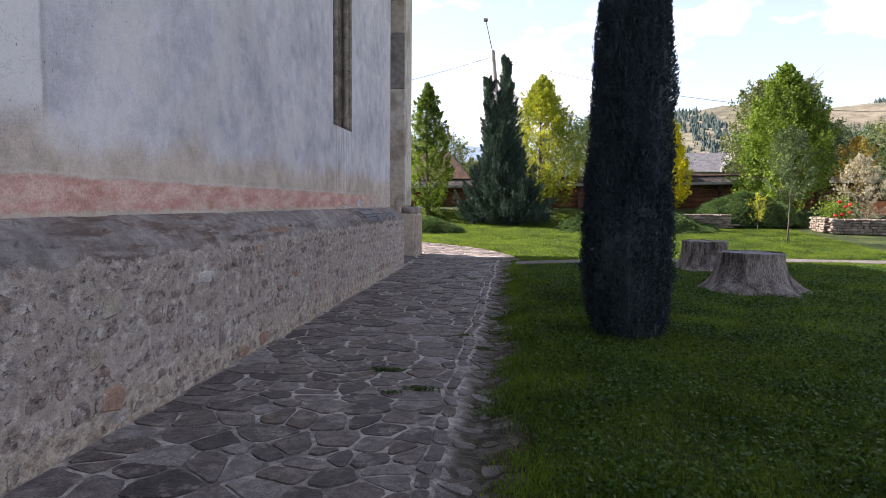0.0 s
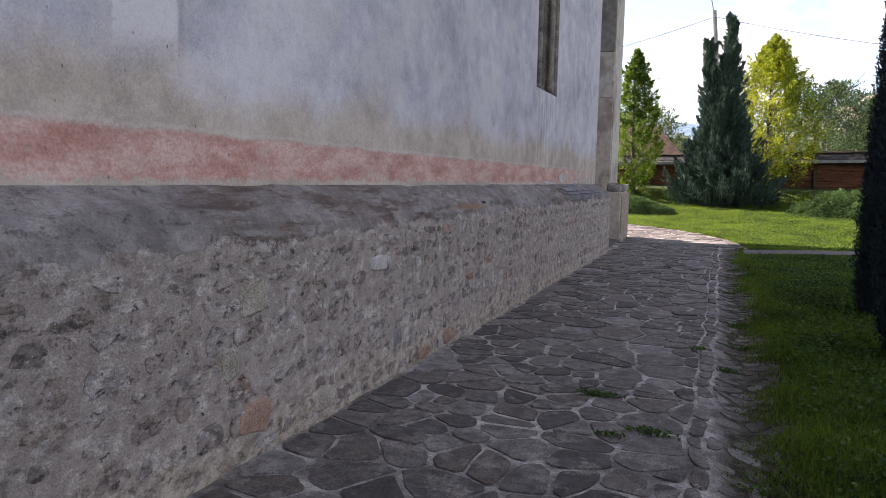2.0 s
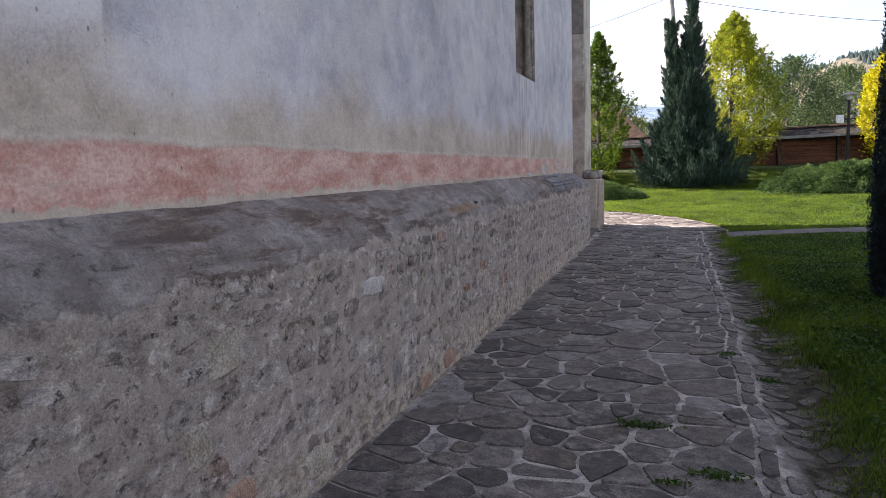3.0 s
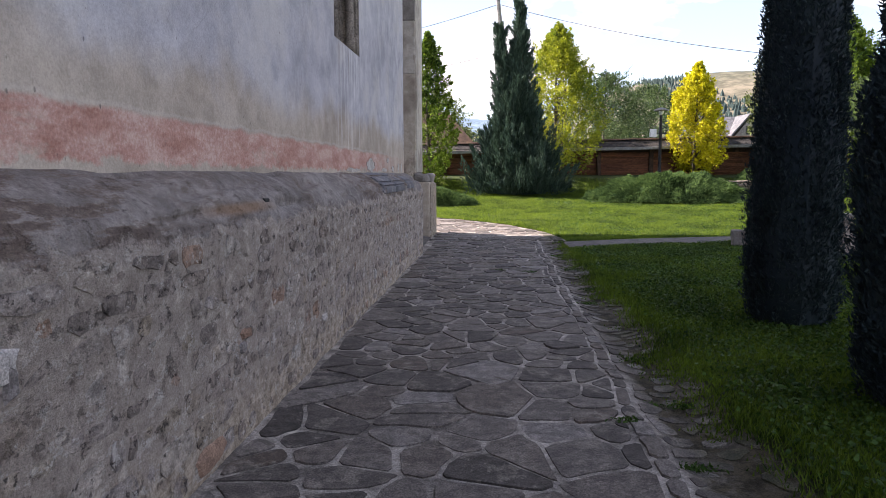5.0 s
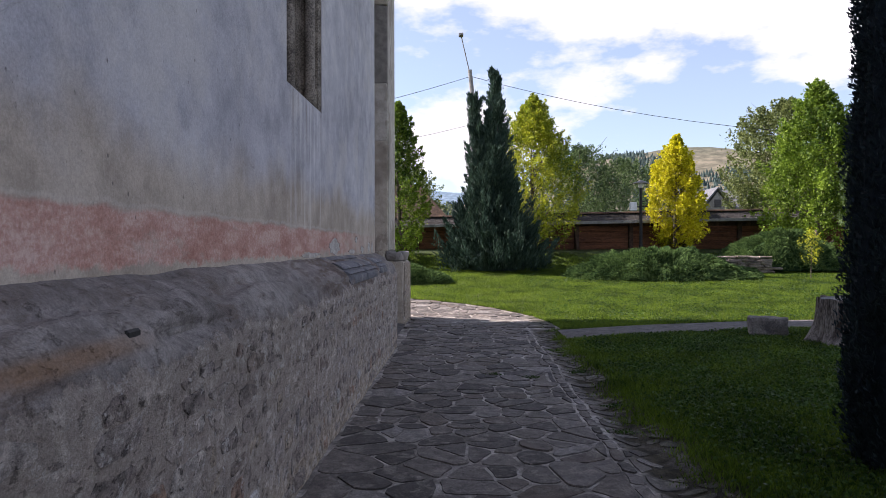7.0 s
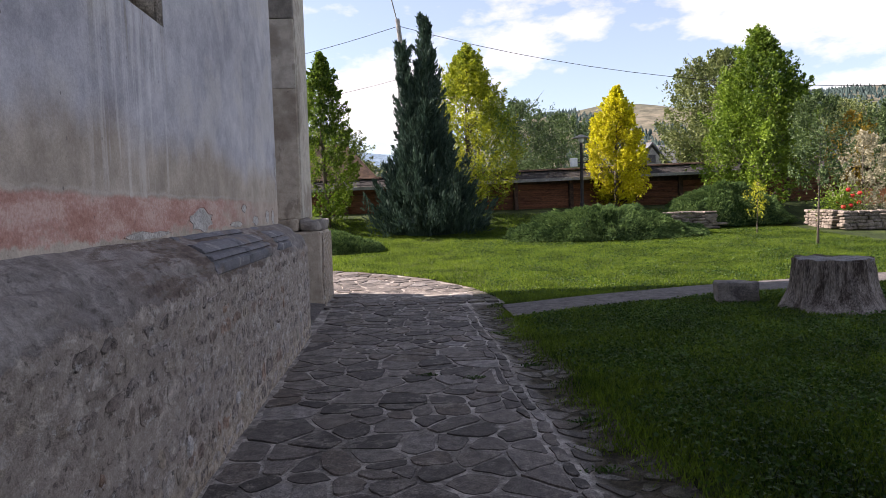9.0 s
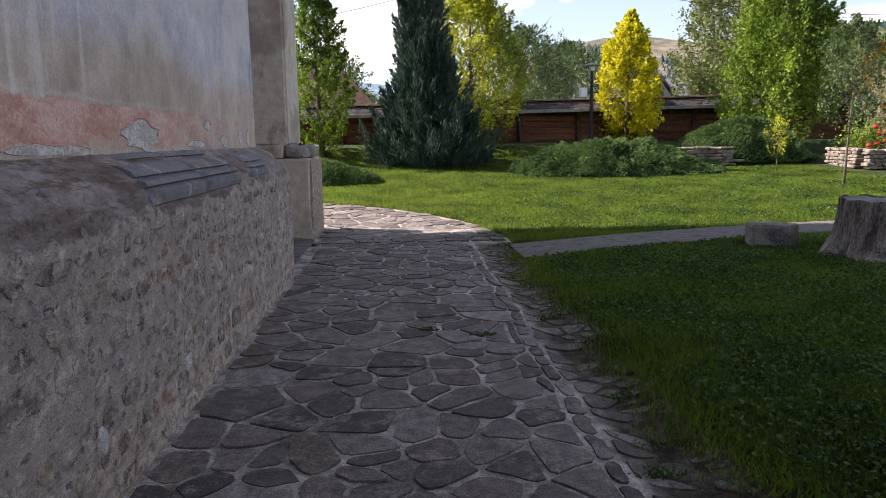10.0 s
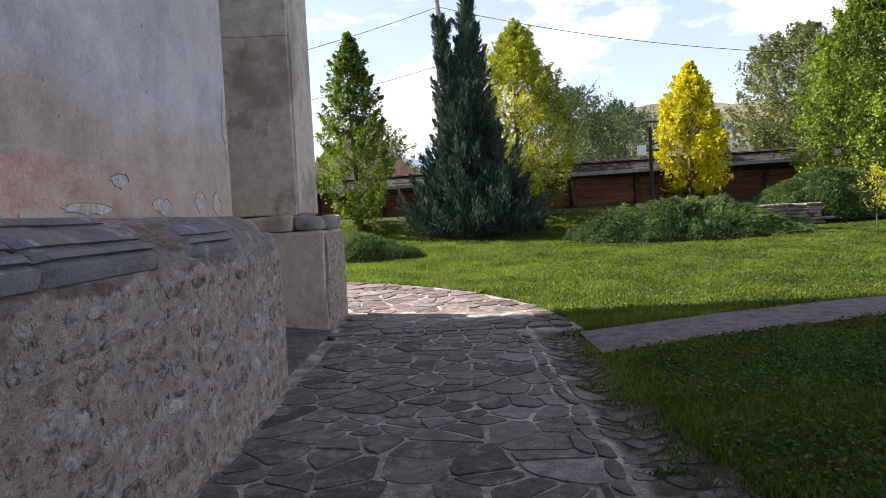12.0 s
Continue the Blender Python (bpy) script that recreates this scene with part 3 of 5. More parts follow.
def in_path(x, y):
    if y < 24:
        return -0.3 < x < 2.95
    return x > -7 and (x + 3) ** 2 + (y - 24) ** 2 < 6.15 ** 2


def lawn_z(x, y):
    d = max(0.0, y - 25)
    z = 0.055 * (d * d / (d + 1.5) if d else 0) * (1 if y < 43 else 43 / y)
    z += 0.6 * smooth(38.5, 41.5, y) * (1 - smooth(60, 120, y))
    z += 0.02 * noise.noise((x * 0.5, y * 0.5, 3))
    return min(z, 2.2)


def path_z(x, y):
    z = 0.012 * noise.noise((x * 0.8, y * 0.8, 7))
    if y < 24:
        z -= 0.045 * smooth(2.35, 2.66, x) * (1 - smooth(2.7, 3.0, x))
    return z


def far_steps(lo, hi, step):
    near = list(np.arange(lo, hi + 0.001, step))
    out, d = [], step
    v = hi
    while v < 2600:
        d *= 1.45
        v += d
        out.append(v)
    low, d, v = [], step, lo
    while v > -2600:
        d *= 1.45
        v -= d
        low.append(v)
    return low[::-1] + near + out


gx, gy = far_steps(-7, 22, 0.3), far_steps(-3, 48, 0.3)
co = [(x, y, lawn_z(x, y) + (-0.22 if in_path(x, y) else (0.02 if y < 60 else -0.3))) for y in gy for x in gx]
w = len(gx)
tris = []
for j in range(len(gy) - 1):
    for i in range(w - 1):
        a = j * w + i
        tris += [(a, a + 1, a + w + 1), (a, a + w + 1, a + w)]
tagged(arrays("ground", co, tris, M_LAWN, smooth=True), "lawn of short green grass and clover", "lawn", kind="structure")

bed = bmesh.new()
cols = [-0.6, 0.0, 0.25, 0.5, 0.75, 1.0, 1.25, 1.5, 1.75, 2.0, 2.3, 2.4, 2.5, 2.6, 2.7, 2.8, 2.9, 3.05]
rows_y = list(np.arange(-6, 24.4, 0.2))
grid = [[bed.verts.new((x, y, path_z(x, y) - 0.004)) for x in cols] for y in rows_y]
for r0, r1 in zip(grid, grid[1:]):
    for k in range(len(cols) - 1):
        bed.faces.new((r0[k], r0[k + 1], r1[k + 1], r1[k]))
arc = [bed.verts.new((-3 + 6.2 * math.cos(a), 24 + 6.2 * math.sin(a), lawn_z(-3 + 6.2 * math.cos(a), 24 + 6.2 * math.sin(a)) - 0.012)) for a in np.linspace(0, 2.2, 24)]
mid = [bed.verts.new((-3 + 3.0 * math.cos(a), 24 + 3.0 * math.sin(a), -0.012)) for a in np.linspace(0, 2.2, 24)]
for k in range(23):
    bed.faces.new((mid[k], arc[k], arc[k + 1], mid[k + 1]))
bmesh.ops.recalc_face_normals(bed, faces=bed.faces[:])
PAVING = part("pavement", bed, M_BED)
tagged(PAVING, "path of irregular grey flagstones in pale mortar", "path", kind="structure")

# narrow concrete path across the lawn
cp = bmesh.new()
last = None
for k in range(46):
    u = k / 45
    x = 3.0 + 20 * u
    y = 23.2 + 1.9 * math.sin(min(1, u * 2.4) * 1.45) + 1.0 * u
    wid = 0.62
    z = lawn_z(x, y) + 0.04
    r = [cp.verts.new((x, y + s * (wid + 0.04 * noise.noise((x, s * 9, 0))), z - (0.1 if abs(s) > 1 else 0))) for s in (-1.01, -1, 1, 1.01)]
    if last:
        for i in range(3):
            cp.faces.new((last[i], r[i], r[i + 1], last[i + 1]))
    last = r
tagged(part("pavement_narrow", cp, M_CONC), "narrow worn concrete footpath through the grass", "path", kind="structure")


# ---- church ----
WX, WEND, ZP = -0.38, 21.7, 1.58
WY0, WY1, WZ0, WZS, WZT = 16.05, 17.47, 3.13, 6.4, 7.6


def arch(y):
    """Height of the pointed window head at y."""
    c, h = (WY0 + WY1) / 2, (WY1 - WY0) / 2
    return WZS + (WZT - WZS) * math.sqrt(max(0, 1 - (abs(y - c) / h) ** 1.6))


wall = bmesh.new()
for x, flip in ((WX, False), (WX - 1.1, True)):
    def quad(a, b, c, d):
        vs = [wall.verts.new((x, *p)) for p in (a, b, c, d)]
        wall.faces.new(vs[::-1] if flip else vs)
    quad((-12, ZP - 0.3), (WY0, ZP - 0.3), (WY0, 9.7), (-12, 9.7))
    quad((WY1, ZP - 0.3), (WEND, ZP - 0.3), (WEND, 9.7), (WY1, 9.7))
    quad((WY0, ZP - 0.3), (WY1, ZP - 0.3), (WY1, WZ0), (WY0, WZ0))
    ys = np.linspace(WY0, WY1, 17)
    for a, b in zip(ys, ys[1:]):
        quad((a, arch(a)), (b, arch(b)), (b, 9.7), (a, 9.7))
loop = [(WY0, WZ0), (WY1, WZ0)] + [(y, arch(y)) for y in np.linspace(WY1, WY0, 17)]
for p, q in zip(loop, loop[1:] + loop[:1]):
    wall.faces.new([wall.verts.new((x, *v)) for x, v in ((WX, p), (WX, q), (WX - 1.1, q), (WX - 1.1, p))])
for y in (-12, WEND):
    wall.faces.new([wall.verts.new(v) for v in ((WX, y, ZP - 0.3), (WX - 1.1, y, ZP - 0.3), (WX - 1.1, y, 9.7), (WX, y, 9.7))])
wall.faces.new([wall.verts.new(v) for v in ((WX, -12, 9.7), (WX - 1.1, -12, 9.7), (WX - 1.1, WEND, 9.7), (WX, WEND, 9.7))])
bmesh.ops.remove_doubles(wall, verts=wall.verts[:], dist=0.0005)
bmesh.ops.recalc_face_normals(wall, faces=wall.faces[:])
tagged(part("wall_north", wall, M_PLASTER), "old bluish-white lime plaster wall with faded red band", "wall", kind="structure")

# patches of lost plaster, filled with pale mortar
rng = random.Random(31)
M_FILL = simple("pale_fill", (0.40, 0.375, 0.345), (0.54, 0.515, 0.485), 5, 0.92, 0.6, 0.02)
for py, pz, sy, sz in ((18.15, 1.70, 0.36, 0.10), (19.35, 1.64, 0.22, 0.04), (20.25, 1.66, 0.16, 0.055), (20.95, 1.70, 0.12, 0.085), (21.3, 1.69, 0.10, 0.10), (19.7, 1.80, 0.10, 0.05),
                       (21.62, 2.35, 0.05, 0.28), (16.9, 1.62, 0.4, 0.03)):
    ring = [(py + sy * math.cos(q) * rng.uniform(0.75, 1.2), pz + sz * math.sin(q) * rng.uniform(0.6, 1.25)) for q in np.linspace(0, math.tau, 15)[:-1]]
    co, fa = pebble([(min(WEND - 0.02, p), max(1.585, q)) for p, q in ring], lambda p, q, h: (WX + h, p, q), -0.01, 0.008, 0.012, 0.001)
    arrays("plaster_patch", co, fa, M_FILL, bpy.data.objects["wall_north"])
    lip = [(WX + 0.006, min(WEND - 0.02, py + (p - py) * 1.04), max(1.60, pz + (q - pz) * 1.06)) for p, q in ring[:8]]
    part("plaster_lip", tube_bm(lip, [0.002 + 0.005 * rng.random() for _ in lip], 6), M_PLASTER, bpy.data.objects["wall_north"])


def relief(y, z):
    return 0.016 * noise.noise((y * 2.2, z * 2.2, 1)) + 0.009 * noise.noise((y * 7, z * 7, 4)) + 0.004 * noise.noise((y * 17, z * 17, 6))


# plinth: a mortar face with relief, backed by a solid body
PLAIN = ((-0.014, 1.245), (-0.020, 1.265), (-0.027, 1.29), (-0.035, 1.315), (-0.045, 1.34), (-0.058, 1.365), (-0.074, 1.39), (-0.092, 1.413), (-0.113, 1.435),
         (-0.137, 1.456), (-0.164, 1.476), (-0.194, 1.496), (-0.227, 1.514), (-0.262, 1.532), (-0.298, 1.55), (-0.335, 1.567), (-0.37, 1.583), (-0.42, 1.60))
SKIN = [(-0.012, z) for z in np.linspace(-0.15, 1.225, 34)] + list(PLAIN)
nb, nz = 900, len(SKIN) - 1
co, tris = [], []
for px, pz in SKIN:
    lie = smooth(0.0, 0.12, -px - 0.02)
    for i in range(nb + 1):
        y = -4 + i * (WEND + 0.14 + 4) / nb
        bite = max(0.0, noise.noise((y * 1.4, pz * 13, 11)) - 0.10) * 0.12 * smooth(1.26, 1.34, pz) * (1 - smooth(1.56, 1.60, pz))
        d = relief(y, pz) * (1 if pz < 1.25 else 0.6 if pz < 1.59 else 0.2) - bite
        co.append((px + d * (1 - 0.6 * lie), y, pz + d * 0.7 * lie))
for j in range(nz):
    for i in range(nb):
        a = j * (nb + 1) + i
        tris += [(a, a + 1, a + nb + 2), (a, a + nb + 2, a + nb + 1)]
PLINTH = arrays("wall_plinth", co, tris, M_MORTAR, smooth=True)
tagged(PLINTH, "rough grey rubble plinth smeared with lime mortar", "wall", kind="structure")
part("core", box_bm(-1.5, -0.10, -12, WEND + 0.12, -0.4, 1.36), M_MORTAR, PLINTH)

# moulded water-table stones that survive near the corner, each worn in its own way
PROFILE = ((-0.42, 1.30), (-0.04, 1.30), (-0.02, 1.312), (-0.014, 1.345), (-0.016, 1.385), (-0.045, 1.40), (-0.055, 1.408), (-0.03, 1.42), (-0.055, 1.445),
           (-0.11, 1.453), (-0.12, 1.462), (-0.10, 1.472), (-0.13, 1.50), (-0.20, 1.53), (-0.305, 1.54), (-0.315, 1.55), (-0.30, 1.56), (-0.34, 1.585), (-0.42, 1.602))
for y, length, wear, off in ((17.32, 1.02, 0.35, -0.004), (18.345, 1.02, 0.25, 0.0), (19.9, 0.85, 1.0, -0.03)):
    bm = bmesh.new()
    n = int(length / 0.03)
    rings = []
    for k in range(n + 1):
        yy = y + length * k / n
        ring = []
        ends = min(k, n - k) * length / n
        for px, pz in PROFILE:
            chip = max(0.0, 0.05 - ends + 0.06 * noise.noise((yy * 9, pz * 14, y))) * 0.8
            bite = max(0, noise.noise((yy * 2.2, pz * 4, 11)) - 0.16) * 0.12 * wear + chip
            f = 1 if px > -0.4 else 0
            ring.append(bm.verts.new((px + f * (off - bite + 0.009 * wear * noise.noise((yy * 7, pz * 12, 2))), yy, pz + f * (0.005 * wear * noise.noise((yy * 5, pz * 9, 8)) - bite * 0.3 * (pz > 1.3)))))
        rings.append(ring)
    for r0, r1 in zip(rings, rings[1:]):
        for k in range(len(PROFILE) - 1):
            bm.faces.new((r0[k], r1[k], r1[k + 1], r0[k + 1]))
    bm.faces.new(rings[0])
    bm.faces.new(rings[-1][::-1])
    bmesh.ops.recalc_face_normals(bm, faces=bm.faces[:])
    part("coping_stone", bm, M_MOULD, PLINTH, "blue-grey moulded coping stone")

# lancet window: splayed stone jambs with rolls, a sill and dark glazing
WIN = empty("window_1", WX, (WY0 + WY1) / 2, WZ0, "tall narrow church window with moulded stone jambs", "window", kind="structure")
BASE = Matrix.Translation(-WIN.location)


def wpart(name, bm, material, label=""):
    bm.transform(BASE)
    return part(name, bm, material, WIN, label, smooth=name == "roll")


for side, y0 in ((1, WY1), (-1, WY0)):
    pro = [(WX - 0.004, 0.0), (WX - 0.03, 0.05), (WX - 0.20, 0.09), (WX - 0.22, 0.16), (WX - 0.38, 0.20), (WX - 0.40, 0.27), (WX - 0.56, 0.31), (WX - 0.58, 0.40), (WX - 0.7, 0.40), (WX - 0.7, 0.0)]
    bm = prism_bm([(x, y0 - side * (d - 0.002)) for x, d in pro], "z", WZ0 + 0.01, WZS + 0.1)
    wpart("jamb", bm, M_JAMB)
    for x, d, r in ((WX - 0.11, 0.09, 0.055), (WX - 0.30, 0.20, 0.06), (WX - 0.48, 0.31, 0.05)):
        wpart("roll", tube_bm([(x, y0 - side * d, WZ0 + 0.02), (x, y0 - side * d, WZ0 + 0.22), (x, y0 - side * d, WZ0 + 0.26), (x, y0 - side * d, WZS + 0.6)], [r * 1.35, r * 1.3, r, r], 14), M_JAMB)
wpart("sill", prism_bm([(WX - 0.003, WZ0 - 0.05), (WX - 0.003, WZ0 + 0.005), (WX - 0.7, WZ0 + 0.28), (WX - 0.7, WZ0 - 0.05)], "y", WY0 + 0.003, WY1 - 0.003), M_JAMB)
wpart("pane", box_bm(WX - 0.69, WX - 0.67, WY0 + 0.36, WY1 - 0.36, WZ0 + 0.2, WZT - 0.1), M_GLASS, "dark leaded window glass")
for k in range(9):
    z = WZ0 + 0.5 + 0.45 * k
    wpart("glazing_bar", box_bm(WX - 0.665, WX - 0.645, WY0 + 0.38, WY1 - 0.38, z, z + 0.02), M_BLACK)

# corner buttress of ashlar on its own plinth
BUT = empty("buttress", -0.9, 25.5, 0, "weathered beige ashlar buttress with stained lower stones", "buttress")


def bpart(name, x0, x1, y0, y1, z0, z1, mat, rough, seed, label="", bev=0.02):
    bm = box_bm(x0, x1, y0, y1, z0, z1, bev, 2, rough, seed)
    bm.transform(Matrix.Translation(-BUT.location))
    return part(name, bm, mat, BUT, label)


bpart("plinth_block", -2.6, -0.175, 24.76, 26.38, -0.3, 1.38, M_ASHLAR, 0.03, 3, bev=0.05)
bpart("rubble_facing", -0.19, -0.145, 24.84, 26.36, -0.3, 1.34, M_RUBBLE, 0.03, 14, "grey rubble facing on the outer side", bev=0.012)
bpart("plinth_cap", -0.56, -0.205, 24.80, 26.40, 1.383, 1.58, M_DARKASH, 0.08, 4, "dark eroded coping stone", bev=0.06)
bpart("plinth_cap", -2.6, -0.57, 24.83, 26.34, 1.383, 1.60, M_ASHLAR, 0.03, 9, bev=0.05)
z = 1.602
for k, (hgt, mat) in enumerate(((2.40, M_ASHLAR), (1.25, M_BUTSIDE), (1.7, M_DARKASH), (1.0, M_ASHLAR), (1.4, M_DARKASH))):
    bpart("ashlar_block", -2.5, -0.53, 24.88 + 0.006 * (k % 2), 26.23, z, z + hgt - 0.003, mat, 0.022, 20 + k)
    z += hgt
bpart("render_coat", -0.545, -0.508, 24.98, 26.24, 1.62, z - 0.2, M_BUTSIDE, 0.016, 41, "flaking whitish render on the front", bev=0.01)
bm = prism_bm([(-2.5, z), (-0.45, z), (-0.45, z + 0.1), (-2.5, z + 1.2)], "y", 24.8, 26.3)
bm.transform(Matrix.Translation(-BUT.location))
part("weathering", bm, M_MOULD, BUT)
# sloped cement apron in the corner
tagged(part("trim_apron", prism_bm([(-2.2, -0.1), (-0.14, -0.1), (-0.15, 0.03), (-2.2, 0.30)], "y", WEND + 0.12, 24.78), M_CONC), "sloped cement apron at the foot of the wall", "apron", kind="structure")

# the rest of the church, mostly unseen, which closes the view and casts the shade
APSE = ((-0.40, WEND - 0.02), (-1.6, 24.9), (-2.2, 26.5), (-4.5, 27.2), (-9.0, 27.2), (-9.0, 26.6), (-4.8, 26.6), (-2.9, 25.9), (-2.3, 24.6), (-1.4, WEND - 0.02))
tagged(part("wall_apse", prism_bm(APSE, "z", -0.3, 9.7), M_PLASTER), "pale plastered apse wall of the church", "wall", kind="structure")
tagged(part("wall_south", box_bm(-9.9, -9.0, -12, 27.4, -0.3, 9.7), M_PLASTER), "plain plastered side wall of the church", "wall", kind="structure")
tagged(part("wall_west", box_bm(-9.0, -1.5, -12, -11.1, -0.3, 9.7), M_PLASTER), "plain plastered end wall of the church", "wall", kind="structure")
roof = bmesh.new()
# eave outline and height are fitted to the edge of the shade
eave = ((0.7, -13), (0.7, 22.6), (0.5, 27.9), (-2.5, 29.3), (-10.8, 29.3), (-10.8, -13))
e0 = [roof.verts.new((x, y, 9.62)) for x, y in eave]
e1 = [roof.verts.new((x, y, 9.82)) for x, y in eave]
ra, rb = roof.verts.new((-5, -7, 13.2)), roof.verts.new((-5, 24, 13.2))
roof.faces.new(e0)
for k in range(6):
    roof.faces.new((e0[k], e0[(k + 1) % 6], e1[(k + 1) % 6], e1[k]))
roof.faces.new((e1[0], e1[1], rb, ra))
for k in (1, 2, 3):
    roof.faces.new((e1[k], e1[k + 1], rb))
roof.faces.new((e1[4], e1[5], ra, rb))
roof.faces.new((e1[5], e1[0], ra))
bmesh.ops.recalc_face_normals(roof, faces=roof.faces[:])
# unseen lower eaves, added so their shade ends along the footpath
low = prism_bm(((-0.95, 24.0), (-0.95, 27.9), (-3.2, 28.25), (-9.0, 28.25), (-9.0, 24.0)), "z", 7.15, 7.35)
tagged(part("roof_apse", low, M_ROOF), "unseen eaves over the apse, added to shape the shade", "roof", kind="structure")
tagged(part("roof", roof, M_ROOF), "wood shingle church roof with deep eaves", "roof", kind="structure")


# ---- plants ----
def scatter_leaves(centres, normals, size, rng, slim=0.5, curl=0.25):
    """Rhombic leaves, two triangles each, at centres, along given directions with a turn of their own."""
    n = len(centres)
    d = normals + rng.normal(0, 0.45, (n, 3))
    d /= np.linalg.norm(d, axis=1)[:, None] + 1e-9
    s = np.cross(d, rng.normal(0, 1, (n, 3)))
    s /= np.linalg.norm(s, axis=1)[:, None] + 1e-9
    up_ = np.cross(s, d)
    ln = size * rng.uniform(0.6, 1.35, (n, 1))
    a, b = centres - d * ln * 0.5, centres + d * ln * 0.5
    l, r = centres + s * ln * slim * 0.5 + up_ * ln * curl * 0.3, centres - s * ln * slim * 0.5 + up_ * ln * curl * 0.3
    co = np.stack([a, l, b, r], 1).reshape(-1, 3)
    k = np.arange(n)[:, None] * 4
    return co, np.concatenate([k + [0, 2, 1], k + [0, 3, 2]], 1).reshape(-1, 3)


def tree(x, y, height, trunk, width, shape, leaf, material, label, count=9000, size=0.14, clumps=90, seed=0, bare=0.0, group="", lean=0.0, z=None, airy=0.32, category="tree", rise=0.9):
    """A trunk with limbs and a crown of leaf clumps. shape(u) gives the crown's half-width at u from its foot (0) to its tip (1)."""
    rg, rp = np.random.default_rng(seed), random.Random(seed)
    z = lawn_z(x, y) if z is None else z
    root = empty("tree", x, y, z - 0.03, label, category, group)
    r0 = max(0.018, height * (0.008 if category == "sapling" else 0.016))
    spine = [(lean * u * height + 0.04 * height * 0.3 * math.sin(3 * u + seed), 0.03 * math.sin(5 * u + seed), u * height * 0.93) for u in np.linspace(0, 1, 9)]
    tr = tube_bm(spine, [r0 * (1.25 if i == 0 else 1) * (1 - 0.88 * i / 8) for i in range(9)], 9)
    cents = []
    for _ in range(int(clumps * 2.6)):
        u = rp.random() ** 0.85
        rad = shape(u) * width * math.sqrt(rp.uniform(0.12, 1.0)) * rp.uniform(0.8, 1.12)
        a = rp.uniform(0, math.tau)
        cz = trunk + u * (height - trunk)
        ax = lean * cz
        c = Vector((ax + rad * math.cos(a), rad * math.sin(a), cz))
        cents.append((c, max(0.16, width * airy * 0.62 * (0.5 + shape(u) * 0.5) * rp.uniform(0.5, 1.25))))
        if rp.random() < 0.22:
            zz = max(trunk * 0.8, cz - rad * rp.uniform(0.5, 1.0))
            s = Vector((lean * zz, 0, zz))
            m = s.lerp(c, 0.55) + Vector((0, 0, 0.08 * rad))
            rr = r0 * 0.28 * (1 - 0.6 * u)
            tube_bm([s, m, c], [rr, rr * 0.6, rr * 0.2], 5, tr)
    for _ in range(int(bare)):
        u, a = rp.uniform(0.6, 1.0), rp.uniform(0, math.tau)
        s = Vector((0, 0, trunk + u * (height - trunk) * 0.8))
        e = s + Vector((math.cos(a) * width * 0.7, math.sin(a) * width * 0.7, height * rp.uniform(0.12, 0.28)))
        tube_bm([s, s.lerp(e, 0.5) + Vector((0, 0, -0.1)), e], [0.03, 0.018, 0.005], 4, tr)
    part("trunk", tr, M_BARK, root, smooth=True)
    per = max(6, int(count * 1.6) // len(cents))
    pts, nor = [], []
    for c, rad in cents:
        # each clump is a rising twig, thick at its foot and thin at its tip
        out = np.array((c.x - lean * c.z, c.y, 0.0)) / max(0.3, width)
        d = out * rise + np.array((0, 0, 1.0)) + rg.normal(0, 0.25, 3)
        d /= np.linalg.norm(d)
        v = rg.uniform(-0.6, 1.0, per)
        w_ = rad * np.clip(0.62 - 0.5 * v, 0.1, 0.9)
        side = rg.normal(0, 0.62, (per, 3)) * w_[:, None]
        pts.append(np.array(c) + np.outer(v * rad * 1.35, d) + side)
        nor.append(side / (rad + 1e-6) + d * 0.5 + np.array((0, 0, -0.2)))
    co, tr_ = scatter_leaves(np.concatenate(pts), np.concatenate(nor), size * 0.72, rg, 0.55)
    arrays("crown", co, tr_, material, root)
    return root


